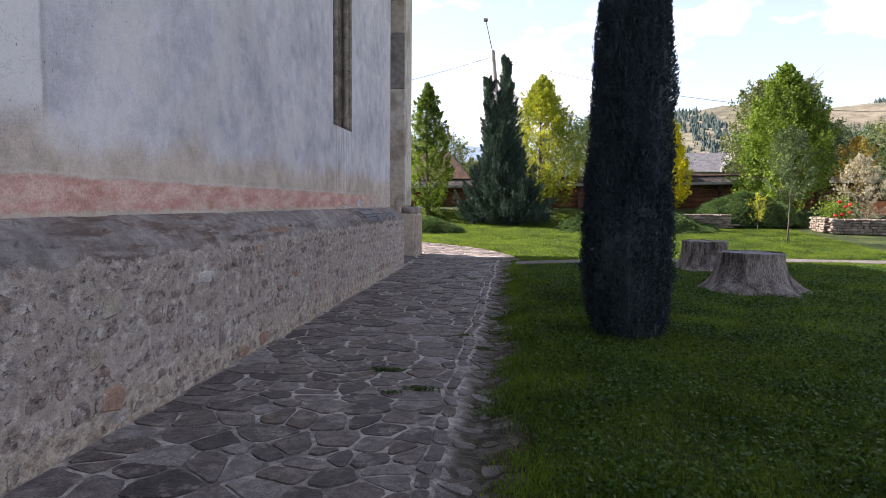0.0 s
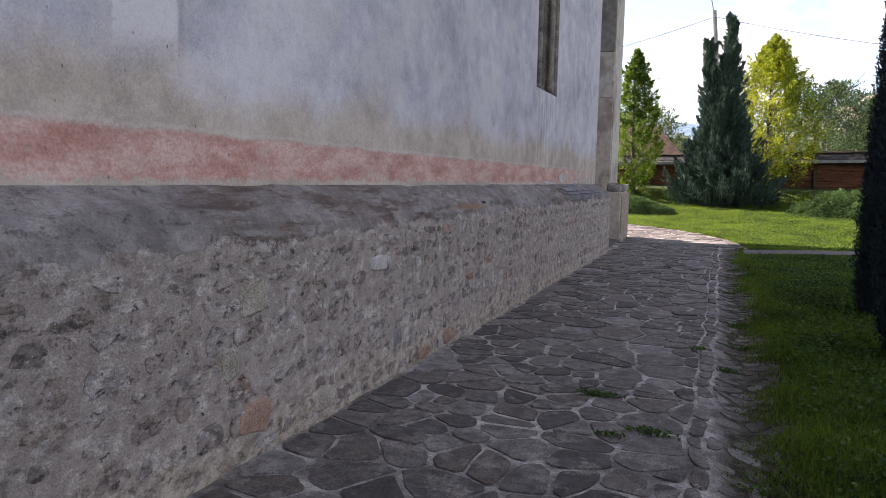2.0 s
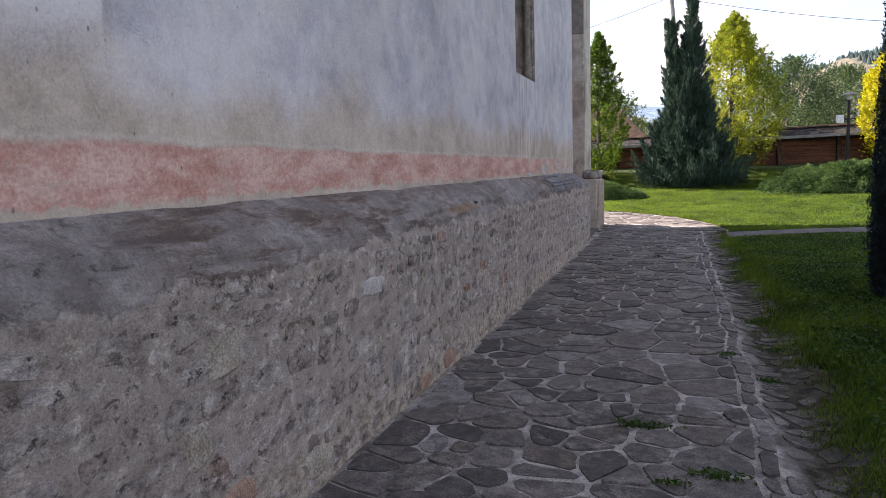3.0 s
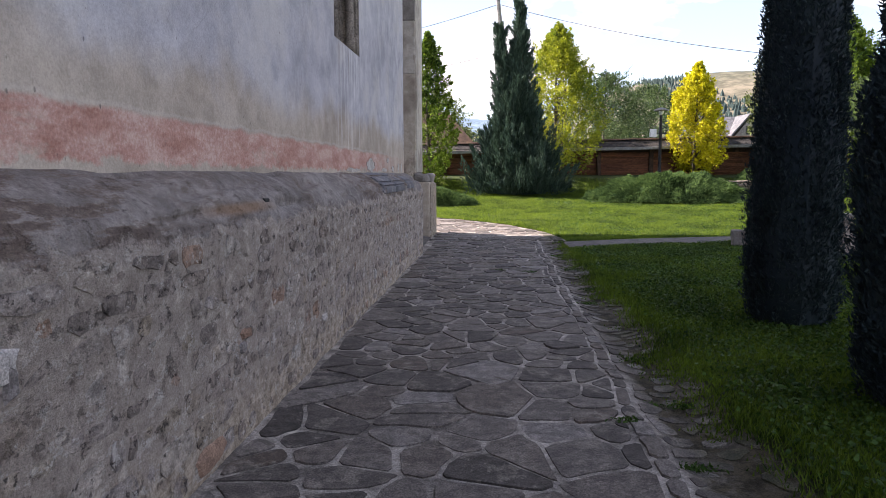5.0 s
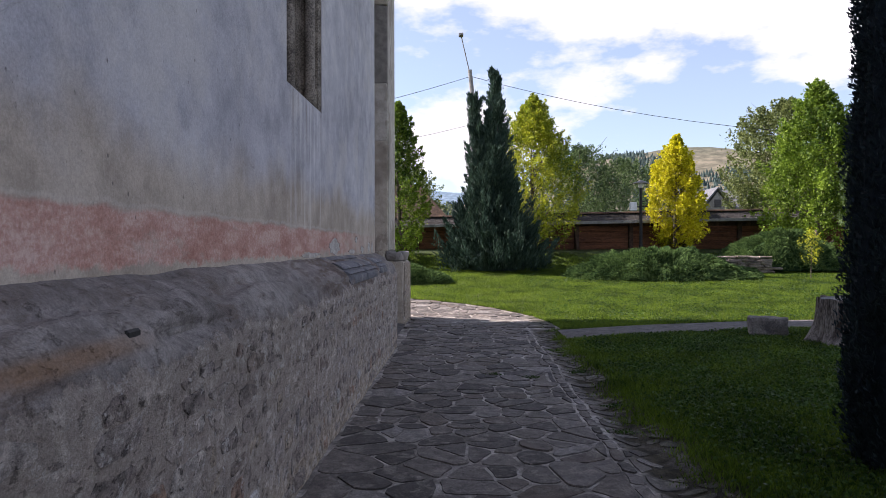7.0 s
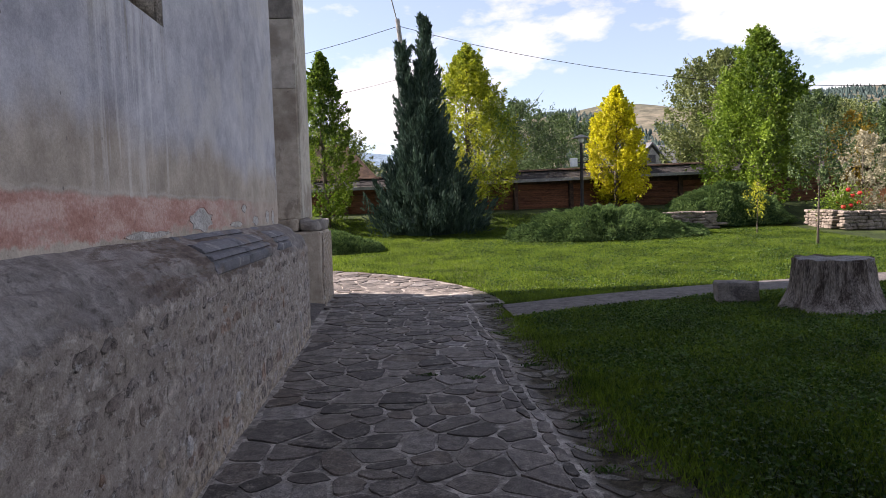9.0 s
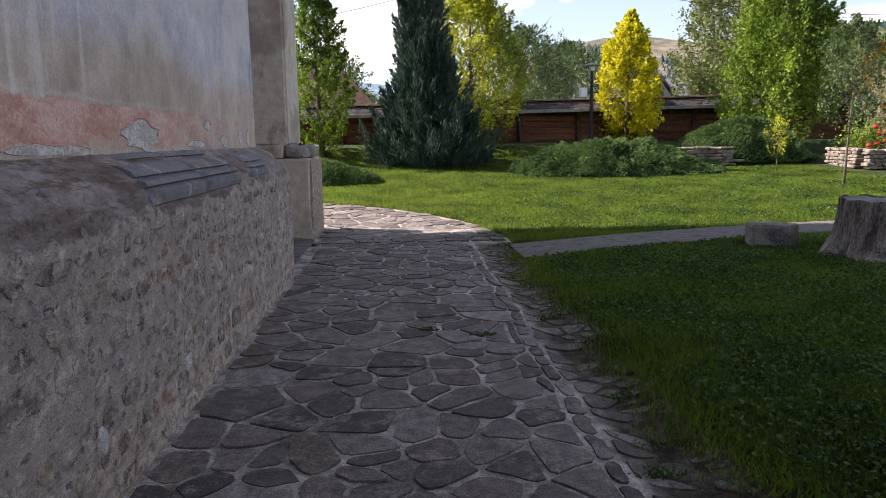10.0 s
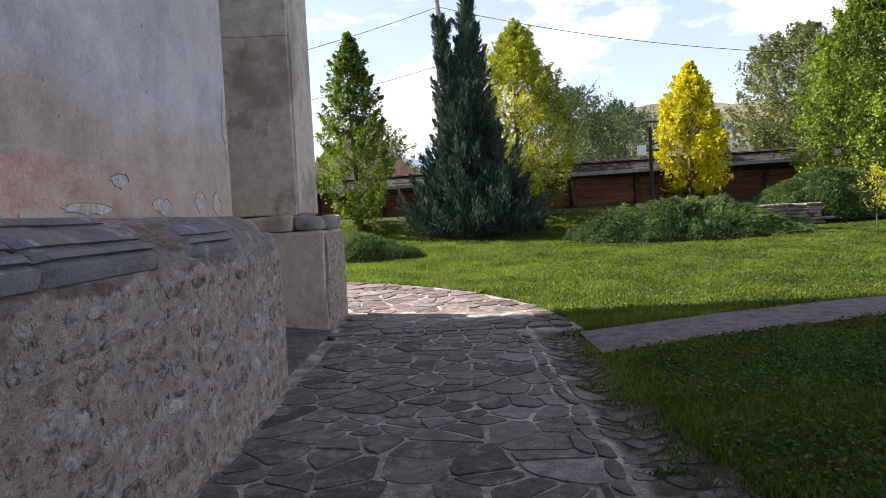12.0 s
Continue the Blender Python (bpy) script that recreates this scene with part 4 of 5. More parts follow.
def plumes(x, y, height, radius, outline, material, label, count, per, spray, seed, tips):
    """A feathery conifer: upright plumes of small sprays round a dark inner body."""
    rg = np.random.default_rng(seed)
    z = lawn_z(x, y)
    root = empty("conifer", x, y, z - 0.03, label, "tree")
    part("trunk", tube_bm([(0, 0, 0), (0, 0, 0.6), (0.2, 0, height * 0.9)], [0.22, 0.18, 0.02], 9), M_BARK, root)
    bm = bmesh.new()
    for tx, ty, th, tw in tips:
        rings = []
        for i in range(19):
            u = i / 18
            rings.append([bm.verts.new((tx * u + 0.5 * radius * tw * outline(u) * (1 - 0.6 * u ** 3) * (1 + 0.2 * noise.noise((math.cos(a), math.sin(a), u * 9 + tx))) * math.cos(a), ty * u + 0.5 * radius * tw * outline(u) * (1 - 0.6 * u ** 3) * math.sin(a), 0.05 + u * height * th * 0.9)) for a in np.linspace(0, math.tau, 17)[:-1]])
        for r0, r1 in zip(rings, rings[1:]):
            for k in range(16):
                bm.faces.new((r0[k], r0[(k + 1) % 16], r1[(k + 1) % 16], r1[k]))
        bm.faces.new(rings[0][::-1])
        bm.faces.new(rings[-1])
    part("inner_growth", bm, material, root, "shaded inner growth")
    pts, nor = [], []
    for tx, ty, th, tw in tips:
        for _ in range(count // len(tips)):
            u, a = rg.uniform(0, 1) ** 1.25, rg.uniform(0, math.tau)
            r = radius * tw * outline(u) * (1 - 0.5 * u ** 3) * rg.uniform(0.5, 1.0)
            base = np.array((tx * u + r * math.cos(a), ty * u + r * math.sin(a), 0.05 + u * height * th * 0.93))
            ln = rg.uniform(0.4, 1.35) * (1.1 - 0.65 * u)
            d = np.array((math.cos(a) * rg.uniform(0.2, 0.8), math.sin(a) * rg.uniform(0.2, 0.8), 1.0))
            d /= np.linalg.norm(d)
            v = rg.uniform(0, 1, per)
            w_ = 0.16 * ln * (1 - v) + 0.02
            p = base + np.outer(v * ln, d) + rg.normal(0, 1, (per, 3)) * w_[:, None] * np.array((1, 1, 0.5))
            pts.append(p)
            nor.append(np.tile(d * 1.6, (per, 1)) + (p - base - np.outer(v * ln, d)) * 3)
    co, tr_ = scatter_leaves(np.concatenate(pts), np.concatenate(nor), spray, rg, 0.24)
    arrays("crown", co, tr_, material, root)
    return root


def spire(u):
    return min(1.0, 0.6 + 1.6 * u) * max(0.03, 1 - u ** 2.3) ** 0.85


def ball(u):
    return max(0.1, math.sqrt(max(0, 1 - (2 * u - 0.9) ** 2 * 0.9)))


def column(x, y, height, radius, outline, material, label, name, category, count, spray, seed, tips=((0, 0, 1.0, 1.0),), z=None, updraft=0.8, core=0.82, group=""):
    """An evergreen: a short trunk, a dense inner body and a coat of small sprays. outline(u) is the half-width at u of the height."""
    rg = np.random.default_rng(seed)
    z = lawn_z(x, y) if z is None else z
    root = empty(name, x, y, z - 0.03, label, category, group)
    part("trunk", tube_bm([(0, 0, 0), (0, 0, 0.4), (0, 0, height * 0.7)], [radius * 0.16, radius * 0.12, 0.02], 9), M_BARK, root)
    bm = bmesh.new()
    for tx, ty, th, tw in tips:
        rings = []
        for i in range(25):
            u = i / 24
            ring = []
            for k in range(22):
                a = k * math.tau / 22
                r = core * radius * tw * outline(u) * (1 + 0.16 * noise.noise((math.cos(a) * 2 + tx * 9, math.sin(a) * 2, u * height * 1.1 + seed)))
                ring.append(bm.verts.new((tx * u * 1.0 + r * math.cos(a), ty * u + r * math.sin(a), 0.03 + u * height * th * 0.97)))
            rings.append(ring)
        for r0, r1 in zip(rings, rings[1:]):
            for k in range(22):
                bm.faces.new((r0[k], r0[(k + 1) % 22], r1[(k + 1) % 22], r1[k]))
        bm.faces.new(rings[0][::-1])
        bm.faces.new(rings[-1])
    part("inner_growth", bm, material, root, "shaded inner growth")
    pts, nor = [], []
    for tx, ty, th, tw in tips:
        n = count // len(tips)
        u = rg.uniform(0, 1, n) ** 0.9
        a = rg.uniform(0, math.tau, n)
        o = np.array([outline(v) for v in u])
        tuft = np.array([noise.noise((math.cos(b) * 2.4 * 1.4 + tx * 5, math.sin(b) * 2.4 * 1.4, v * height * 1.7 + seed)) for b, v in zip(a, u)])
        fine = np.array([noise.noise((math.cos(b) * 7, math.sin(b) * 7 + tx, v * height * 5 + seed)) for b, v in zip(a, u)])
        r = radius * tw * o * (0.93 + 0.17 * tuft + 0.13 * fine) * rg.uniform(0.86, 1.04, n) + spray * 0.1
        pts.append(np.stack([tx * u + r * np.cos(a), ty * u + r * np.sin(a), 0.05 + u * height * th], 1))
        nor.append(np.stack([np.cos(a) * (1 - updraft * 0.6), np.sin(a) * (1 - updraft * 0.6), np.full(n, updraft)], 1))
    co, tr_ = scatter_leaves(np.concatenate(pts), np.concatenate(nor), spray, rg, 0.34)
    arrays("crown", co, tr_, material, root)
    return root


def thuja_outline(u):
    return (0.92 + 0.10 * math.sin(u * 5.2)) * (1.0 if u < 0.38 else max(0.03, 1 - ((u - 0.38) / 0.62) ** 1.8 * 0.98)) * (0.86 + 0.14 * smooth(0, 0.06, u))


def thuja_tall(u):
    return (0.94 + 0.08 * math.sin(u * 7 + 1)) * (1.0 if u < 0.45 else max(0.03, 1 - ((u - 0.45) / 0.55) ** 1.8 * 0.98)) * (0.86 + 0.14 * smooth(0, 0.06, u))


def conifer_outline(u):
    return max(0.012, (1 - u) ** 1.08 * (0.75 + 0.25 * smooth(0.0, 0.15, u)) + 0.05 * math.sin(u * 22) * (1 - u))


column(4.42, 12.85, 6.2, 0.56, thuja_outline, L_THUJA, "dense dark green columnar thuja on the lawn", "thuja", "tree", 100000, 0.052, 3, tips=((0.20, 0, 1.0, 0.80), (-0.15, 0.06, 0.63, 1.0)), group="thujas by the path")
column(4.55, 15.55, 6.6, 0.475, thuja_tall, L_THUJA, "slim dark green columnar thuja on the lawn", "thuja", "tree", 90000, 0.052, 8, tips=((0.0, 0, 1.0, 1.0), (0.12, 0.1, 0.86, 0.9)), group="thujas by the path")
plumes(2.35, 38.6, 8.9, 2.75, conifer_outline, L_CONIFER, "tall dark blue-green juniper with pointed twin tips", 1150, 90, 0.20, 12, ((0.12, 0, 1.0, 0.36), (-0.85, 0.1, 0.86, 0.26), (-0.1, 0, 0.76, 0.74), (0.1, 0, 0.55, 1.0)))


def spreading(x, y, rx, ry, h, material, label, seed, count=14000, spray=0.12, z=None, name="juniper_bush"):
    """A low evergreen shrub of arching sprays over a woody mound."""
    rg = np.random.default_rng(seed)
    z = lawn_z(x, y) if z is None else z
    root = empty(name, x, y, z - 0.03, label, "shrub")
    bm = bmesh.new()
    bmesh.ops.create_uvsphere(bm, u_segments=30, v_segments=14, radius=1)
    for v in bm.verts:
        v.co = Vector((v.co.x * rx * 0.86, v.co.y * ry * 0.86, max(-0.02, v.co.z) ** 1 * h * 0.7 * (1 if v.co.z < 0 else v.co.z ** 0.5))) * (1 + 0.14 * noise.noise(v.co * 3 + Vector((seed, 0, 0))))
    part("inner_growth", bm, material, root, "shaded inner growth")
    a, rr = rg.uniform(0, math.tau, count), rg.uniform(0, 1, count) ** 0.55
    px, py = np.cos(a) * rr, np.sin(a) * rr
    top = np.clip(1 - rr ** 1.7, 0, 1) ** 0.8
    bump = np.array([noise.noise((p * rx * 1.3, q * ry * 1.3, seed)) for p, q in zip(px, py)])
    fine = np.array([noise.noise((p * rx * 4, q * ry * 4, seed + 5)) for p, q in zip(px, py)])
    pz = h * (top * 0.88 + 0.16 * bump + 0.12 * fine) * rg.uniform(0.88, 1.05, count)
    k = 1 + 0.10 * bump
    pts = np.stack([px * rx * k, py * ry * k, np.maximum(0.03, pz)], 1)
    nor = np.stack([np.cos(a) * 0.9, np.sin(a) * 0.9, 0.25 + 0.5 * top], 1)
    co, tr_ = scatter_leaves(pts, nor, spray * 1.6, rg, 0.18)
    arrays("crown", co, tr_, material, root)
    return root


spreading(8.35, 35.6, 3.7, 1.8, 1.25, L_BUSH, "wide low juniper shrub spreading over the lawn edge", 4, 26000)
spreading(14.3, 38.6, 2.8, 1.7, 1.75, L_BUSH, "tall mounded juniper shrub beside a rock edging", 6, 20000, z=0.75)
spreading(-0.6, 33.6, 1.25, 0.9, 0.75, L_BUSH, "small low juniper shrub at the lawn edge", 9, 6000)

tree(-1.75, 40.0, 6.9, 0.3, 1.5, spire, None, L_GREEN, "slender young tree with green and yellowing leaves", 15000, 0.16, 120, 21)
tree(4.4, 42.3, 7.1, 0.4, 2.5, spire, None, L_LIME, "bushy tree turning from green to yellow", 22000, 0.17, 190, 22)
tree(11.1, 42.3, 5.3, 0.35, 1.6, spire, None, L_YELLOW, "small bright yellow autumn tree by the fence", 17000, 0.17, 130, 23)
tree(16.6, 40.2, 7.5, 0.5, 2.6, spire, None, L_GREEN, "full light green tree in front of the fence", 24000, 0.19, 170, 24)
tree(13.55, 31.4, 4.4, 1.75, 1.0, ball, None, L_DARK, "thin young tree with small dark leaves", 4500, 0.10, 46, 25, category="sapling")
tree(13.65, 35.0, 1.75, 0.7, 0.42, ball, None, L_LIME, "tiny yellow-green sapling on a thin stem", 420, 0.08, 16, 26, category="sapling")
tree(19.1, 38.0, 4.3, 1.7, 1.0, ball, None, L_ORANGE, "thin sapling with orange and green leaves", 2600, 0.11, 34, 27, category="sapling")
tree(21.2, 53.0, 9.3, 0.7, 3.6, ball, None, L_OLIVE, "old olive-green apple tree beyond the fence", 26000, 0.24, 150, 28, bare=26, z=1.2)
tree(8.2, 52.0, 6.3, 1.4, 3.3, ball, None, L_DARK, "spreading fruit tree beyond the fence", 12000, 0.18, 110, 29, bare=10, z=1.2)
tree(12.8, 60.0, 6.4, 1.4, 4.0, ball, None, L_DARK, "dark fruit tree in the orchard beyond the fence", 11000, 0.2, 110, 30, z=1.2)
tree(-3.4, 62.0, 6.6, 1.0, 3.0, ball, None, L_OLIVE, "rounded olive tree far beyond the fence", 8000, 0.22, 80, 31, z=1.2)
tree(24.6, 55.0, 6.4, 1.2, 3.8, ball, None, L_DARK, "dark leafy tree beyond the fence", 11000, 0.2, 110, 32, z=1.2)
tree(31.0, 57.0, 6.8, 1.2, 4.2, ball, None, L_OLIVE, "rounded green tree beyond the fence", 11000, 0.2, 110, 33, z=1.2)
tree(23.2, 40.5, 4.6, 0.8, 2.0, ball, None, L_DARK, "dense dark shrub-like tree by the fence", 9000, 0.16, 90, 34)
tree(18.5, 36.4, 3.4, 0.25, 1.1, ball, None, L_PALE, "pale dry rose bush above the stone wall", 4500, 0.11, 60, 35, category="shrub")


# ---- stumps and block ----
def stump(x, y, top_r, base_r, h, seed, label):
    root = empty("tree_stump", x, y, lawn_z(x, y) - 0.02, label, "stump", "old stumps on the lawn")
    rp = random.Random(seed)
    lobes = [(rp.uniform(0, math.tau), rp.uniform(0.5, 1.0)) for _ in range(7)]
    bm = bmesh.new()
    rings, sides, steps = [], 72, 16
    for j in range(steps + 1):
        u = j / steps
        ring = []
        for k in range(sides):
            a = k * math.tau / sides
            root_k = max(math.exp(-((math.remainder(a - la, math.tau)) / 0.26) ** 2) * s for la, s in lobes)
            flare = (1 - u) ** 3.6
            r = top_r * (1 + 0.10 * (1 - u)) + (base_r - top_r * 1.1) * flare * (0.35 + 0.8 * root_k)
            r += top_r * (0.05 * noise.noise((math.cos(a) * 5, math.sin(a) * 5, u * 0.8 + seed)) - 0.16 * max(0.0, noise.noise((math.cos(a) * 2.6, math.sin(a) * 2.6, u * 1.5 + seed * 3)))) + 0.03 * noise.noise((math.cos(a) * 22, math.sin(a) * 22, u * 2))
            dz = 0.03 * noise.noise((math.cos(a) * 3, math.sin(a) * 3, seed + 4)) if j == steps else 0
            ring.append(bm.verts.new((r * math.cos(a), r * math.sin(a), u * h + dz)))
        rings.append(ring)
    for r0, r1 in zip(rings, rings[1:]):
        for k in range(sides):
            bm.faces.new((r0[k], r0[(k + 1) % sides], r1[(k + 1) % sides], r1[k]))
    part("bole", bm, M_STUMP, root, "cracked grey wood with flared roots")
    tp = bmesh.new()
    prev = None
    for j in range(6):
        f = 0.985 * (1 - j / 6)
        ring = []
        for k in range(sides):
            a = k * math.tau / sides
            r = f * top_r * (1 + 0.05 * noise.noise((math.cos(a) * 5, math.sin(a) * 5, 0.8 + seed)))
            ring.append(tp.verts.new((r * math.cos(a), r * math.sin(a), h - 0.01 + 0.03 * noise.noise((r * math.cos(a) * 3, r * math.sin(a) * 3, seed + 4)) - 0.01 * (j == 0))))
        if prev:
            for k in range(sides):
                tp.faces.new((prev[k], prev[(k + 1) % sides], ring[(k + 1) % sides], ring[k]))
        prev = ring
    tp.faces.new(prev)
    part("cut_face", tp, M_STUMPTOP, root, "grey sawn top")


stump(7.62, 17.85, 0.62, 1.25, 0.82, 2, "large weathered tree stump with flared roots and rot")
stump(7.95, 22.3, 0.56, 0.92, 0.80, 5, "grey sawn tree stump beside the footpath")
bm = box_bm(-0.33, 0.33, -0.2, 0.2, 0, 0.36, 0.05, 2, 0.05, 7)
ob = part("stone_block", bm, M_BLOCK)
ob.matrix_world = pose(6.85, 23.15, lawn_z(6.85, 23.15), 0, 0, -14)
tagged(ob, "rough brown stone block at the edge of the footpath", "stone block")


# ---- fence ----
FY = 43.3
FENCE = empty("fence", 10, FY, 1.4, "brown log fence with a shingled cap", "fence")
FB = Matrix.Translation(-FENCE.location)


def fpart(name, bm, mat, label=""):
    bm.transform(FB)
    return part(name, bm, mat, FENCE, label)


def cap_z(x):
    return 3.05 + 0.018 * (x + 2)


x = -9.0
while x < 34:
    x1 = x + 2.6
    zc = cap_z((x + x1) / 2)
    for k in range(6):
        z0 = 1.05 + k * 0.27
        if z0 + 0.25 < zc:
            fpart("board", box_bm(x + 0.102, x1 - 0.102, FY - 0.07 - 0.012 * (k % 2), FY + 0.05, z0, z0 + 0.262, 0.02), M_LOG)
    fpart("backing_board", box_bm(x + 0.102, x1 - 0.102, FY + 0.055, FY + 0.095, 0.85, zc - 0.2, 0.004), M_LOGDARK)
    fpart("top_rail", box_bm(x + 0.102, x1 - 0.102, FY - 0.10, FY + 0.05, zc - 0.36, zc - 0.14, 0.015), M_LOGDARK)
    fpart("post", box_bm(x - 0.1, x + 0.1, FY - 0.22, FY + 0.2, 0.8, zc - 0.12, 0.015), M_LOGDARK)
    if int(x) % 2 == 0:
        bm = prism_bm([(FY - 0.85, 1.0), (FY - 0.72, 1.0), (FY - 0.16, 2.05), (FY - 0.26, 2.1)], "x", x - 0.07, x + 0.07)
        fpart("brace", bm, M_LOGDARK)
    x = x1
# the cap: overlapping rows of shingles on both slopes
rp = random.Random(3)
for side in (-1, 1):
    for row in range(3):
        x = -9.2
        bm = bmesh.new()
        while x < 34.2:
            wd = rp.uniform(0.14, 0.24)
            zc = cap_z(x)
            y0, y1 = FY + side * (0.62 - row * 0.2), FY + side * (0.62 - row * 0.2 - 0.3)
            zl, zh = zc - 0.42 + row * 0.145 + rp.uniform(-0.012, 0.012), zc - 0.42 + row * 0.145 + 0.2
            vs = [bm.verts.new(p) for p in ((x, y0, zl), (x + wd, y0, zl), (x + wd, y1, zh), (x, y1, zh), (x, y0, zl + 0.03), (x + wd, y0, zl + 0.03), (x + wd, y1, zh + 0.03), (x, y1, zh + 0.03))]
            for f in ((0, 1, 2, 3), (4, 5, 6, 7), (0, 1, 5, 4), (1, 2, 6, 5), (2, 3, 7, 6), (3, 0, 4, 7)):
                bm.faces.new([vs[i] for i in f])
            x += wd + 0.008
        bmesh.ops.recalc_face_normals(bm, faces=bm.faces[:])
        tagged(fpart("shingle_course", bm, M_CAP), kind="stuff")
fpart("fascia", box_bm(-9.2, 34.2, FY - 0.66, FY - 0.63, -0.5, -0.36, 0.005), M_POLE, "pale weathered eaves board").matrix_basis = Matrix.Translation((0, 0, cap_z(12))) @ Matrix.Rotation(-0.018, 4, "Y")
fpart("ridge_board", prism_bm([(FY - 0.12, 0.0), (FY, 0.07), (FY + 0.12, 0.0)], "x", -9.2, 34.2), M_LOGDARK).matrix_basis = Matrix.Translation((0, 0, cap_z(12) + 0.02)) @ Matrix.Rotation(-0.018, 4, "Y")

# gatehouse roof to the left of the great juniper
GATE = empty("gatehouse", -2.2, 46.5, 1.4, "dark wooden gatehouse with a shingled hip roof", "gatehouse")
GB = Matrix.Translation(-GATE.location)
bm = box_bm(-4.6, 0.0, 45.2, 47.8, 1.2, 3.0, 0.02)
bm.transform(GB)
part("wall", bm, M_LOGDARK, GATE)
bm = bmesh.new()
c4 = [bm.verts.new(p) for p in ((-5.1, 44.6, 2.95), (0.5, 44.6, 2.95), (0.5, 48.4, 2.95), (-5.1, 48.4, 2.95))]
r2 = [bm.verts.new(p) for p in ((-3.6, 46.5, 5.0), (-1.3, 46.5, 5.0))]
for f in ((c4[0], c4[1], r2[1], r2[0]), (c4[1], c4[2], r2[1]), (c4[2], c4[3], r2[0], r2[1]), (c4[3], c4[0], r2[0]), c4[::-1]):
    bm.faces.new(f)
bm.transform(GB)
part("roof", bm, M_LOGDARK, GATE, "steep grey shingle roof")


# ---- dry stone edgings ----
def dry_wall(x0, y0, x1, y1, z0, h, thick, seed, label, s=0.28):
    root = empty("stone_wall", (x0 + x1) / 2, (y0 + y1) / 2, z0 - 0.05, label, "stone wall")
    rp = random.Random(seed)
    d = Vector((x1 - x0, y1 - y0, 0))
    ln = d.length
    d.normalize()
    nrm = Vector((d.y, -d.x, 0))
    o = Vector((x0, y0, z0)) - root.location
    z, row = 0.0, 0
    while z < h:
        hh = rp.uniform(0.07, 0.13)
        u = rp.uniform(-0.1, 0)
        while u < ln:
            w_ = rp.uniform(0.6, 1.5) * s
            bm = box_bm(-w_ / 2, w_ / 2, -thick / 2, thick / 2, 0, hh * 0.96, 0.025, 1)
            for v in bm.verts:
                v.co += noise.noise_vector(v.co * 6 + Vector((u * 3, z * 7, seed))) * 0.035
            p = o + d * (u + w_ / 2) + nrm * rp.uniform(-0.03, 0.03) + Vector((0, 0, z + rp.uniform(-0.01, 0.01)))
            bm.transform(Matrix.Translation(p) @ Matrix.Rotation(math.atan2(d.y, d.x) + rp.uniform(-0.06, 0.06), 4, "Z"))
            part("stone", bm, M_WALLSTONE, root)
            u += w_ + 0.012
        z += hh
    return root


dry_wall(16.8, 35.1, 20.2, 34.4, 0.52, 0.66, 0.4, 5, "low dry stone wall of pale field stones", 0.23)
dry_wall(16.8, 35.4, 17.0, 37.1, 0.55, 0.6, 0.4, 6, "short return of pale dry stone walling", 0.25)
dry_wall(10.9, 37.4, 13.0, 37.0, 0.66, 0.55, 0.5, 7, "rock edging of a raised bed under shrubs", 0.42)

# roses and an orange tub behind the wall
rg = np.random.default_rng(40)
ROSE = empty("rose_bush", 17.4, 36.0, 0.9, "green rose bush with red blooms behind the stone wall", "shrub")
part("stem", tube_bm([(0, 0, 0), (0.05, 0, 0.4), (0, 0.05, 0.9)], [0.03, 0.02, 0.01], 6), M_BARK, ROSE)
p = rg.normal(0, 1, (1600, 3)) * np.array((0.42, 0.3, 0.3)) + np.array((0, 0, 0.6))
co, t_ = scatter_leaves(p, rg.normal(0, 1, (1600, 3)), 0.1, rg)
arrays("crown", co, t_, L_GREEN, ROSE)
for k in range(7):
    c = rg.normal(0, 1, 3) * np.array((0.36, 0.2, 0.22)) + np.array((0, -0.2, 0.75))
    bm = bmesh.new()
    bmesh.ops.create_icosphere(bm, subdivisions=2, radius=0.075)
    for v in bm.verts:
        v.co = v.co * (1 + 0.35 * noise.noise(v.co * 40)) + Vector(c)
    part("bloom", bm, M_ROSE, ROSE)
TUB = empty("planter_box", 20.6, 39.0, 1.3, "orange wooden planter box by the fence", "planter")
bm = prism_bm([(-0.45, 0), (0.45, 0), (0.62, 0.62), (-0.62, 0.62)], "y", -0.35, 0.35)
part("box", bm, M_TERRA, TUB)
part("rim", box_bm(-0.66, 0.66, -0.39, 0.39, 0.62, 0.68, 0.01), M_TERRA, TUB)

# ---- lamp post ----
LAMP = empty("street_lamp", 9.02, 40.6, lawn_z(9.02, 40.6) - 0.02, "black iron garden lamp with a shallow hat shade", "street lamp")
hz = 4.62 - LAMP.location.z
part("post", tube_bm([(0, 0, 0), (0, 0, 0.5), (0, 0, 0.52), (0, 0, hz - 0.3)], [0.11, 0.10, 0.075, 0.06], 12), M_BLACK, LAMP)
part("shade", tube_bm([(0, 0, hz - 0.14), (0, 0, hz - 0.10), (0, 0, hz)], [0.34, 0.33, 0.06], 20), M_POLE, LAMP, "pale grey hat shade")
part("globe", tube_bm([(0, 0, hz - 0.34), (0, 0, hz - 0.3), (0, 0, hz - 0.18), (0, 0, hz - 0.14)], [0.05, 0.1, 0.13, 0.12], 16), M_LAMPGLASS, LAMP, "white glass lamp globe")
box = part("floodlight", box_bm(-0.48, -0.2, -0.12, 0.12, hz - 1.35, hz - 0.98, 0.02), M_LAMPGLASS, LAMP, "small square floodlight")
part("bracket", box_bm(-0.22, 0.3, -0.03, 0.03, hz - 1.2, hz - 1.14, 0.005), M_BLACK, LAMP)
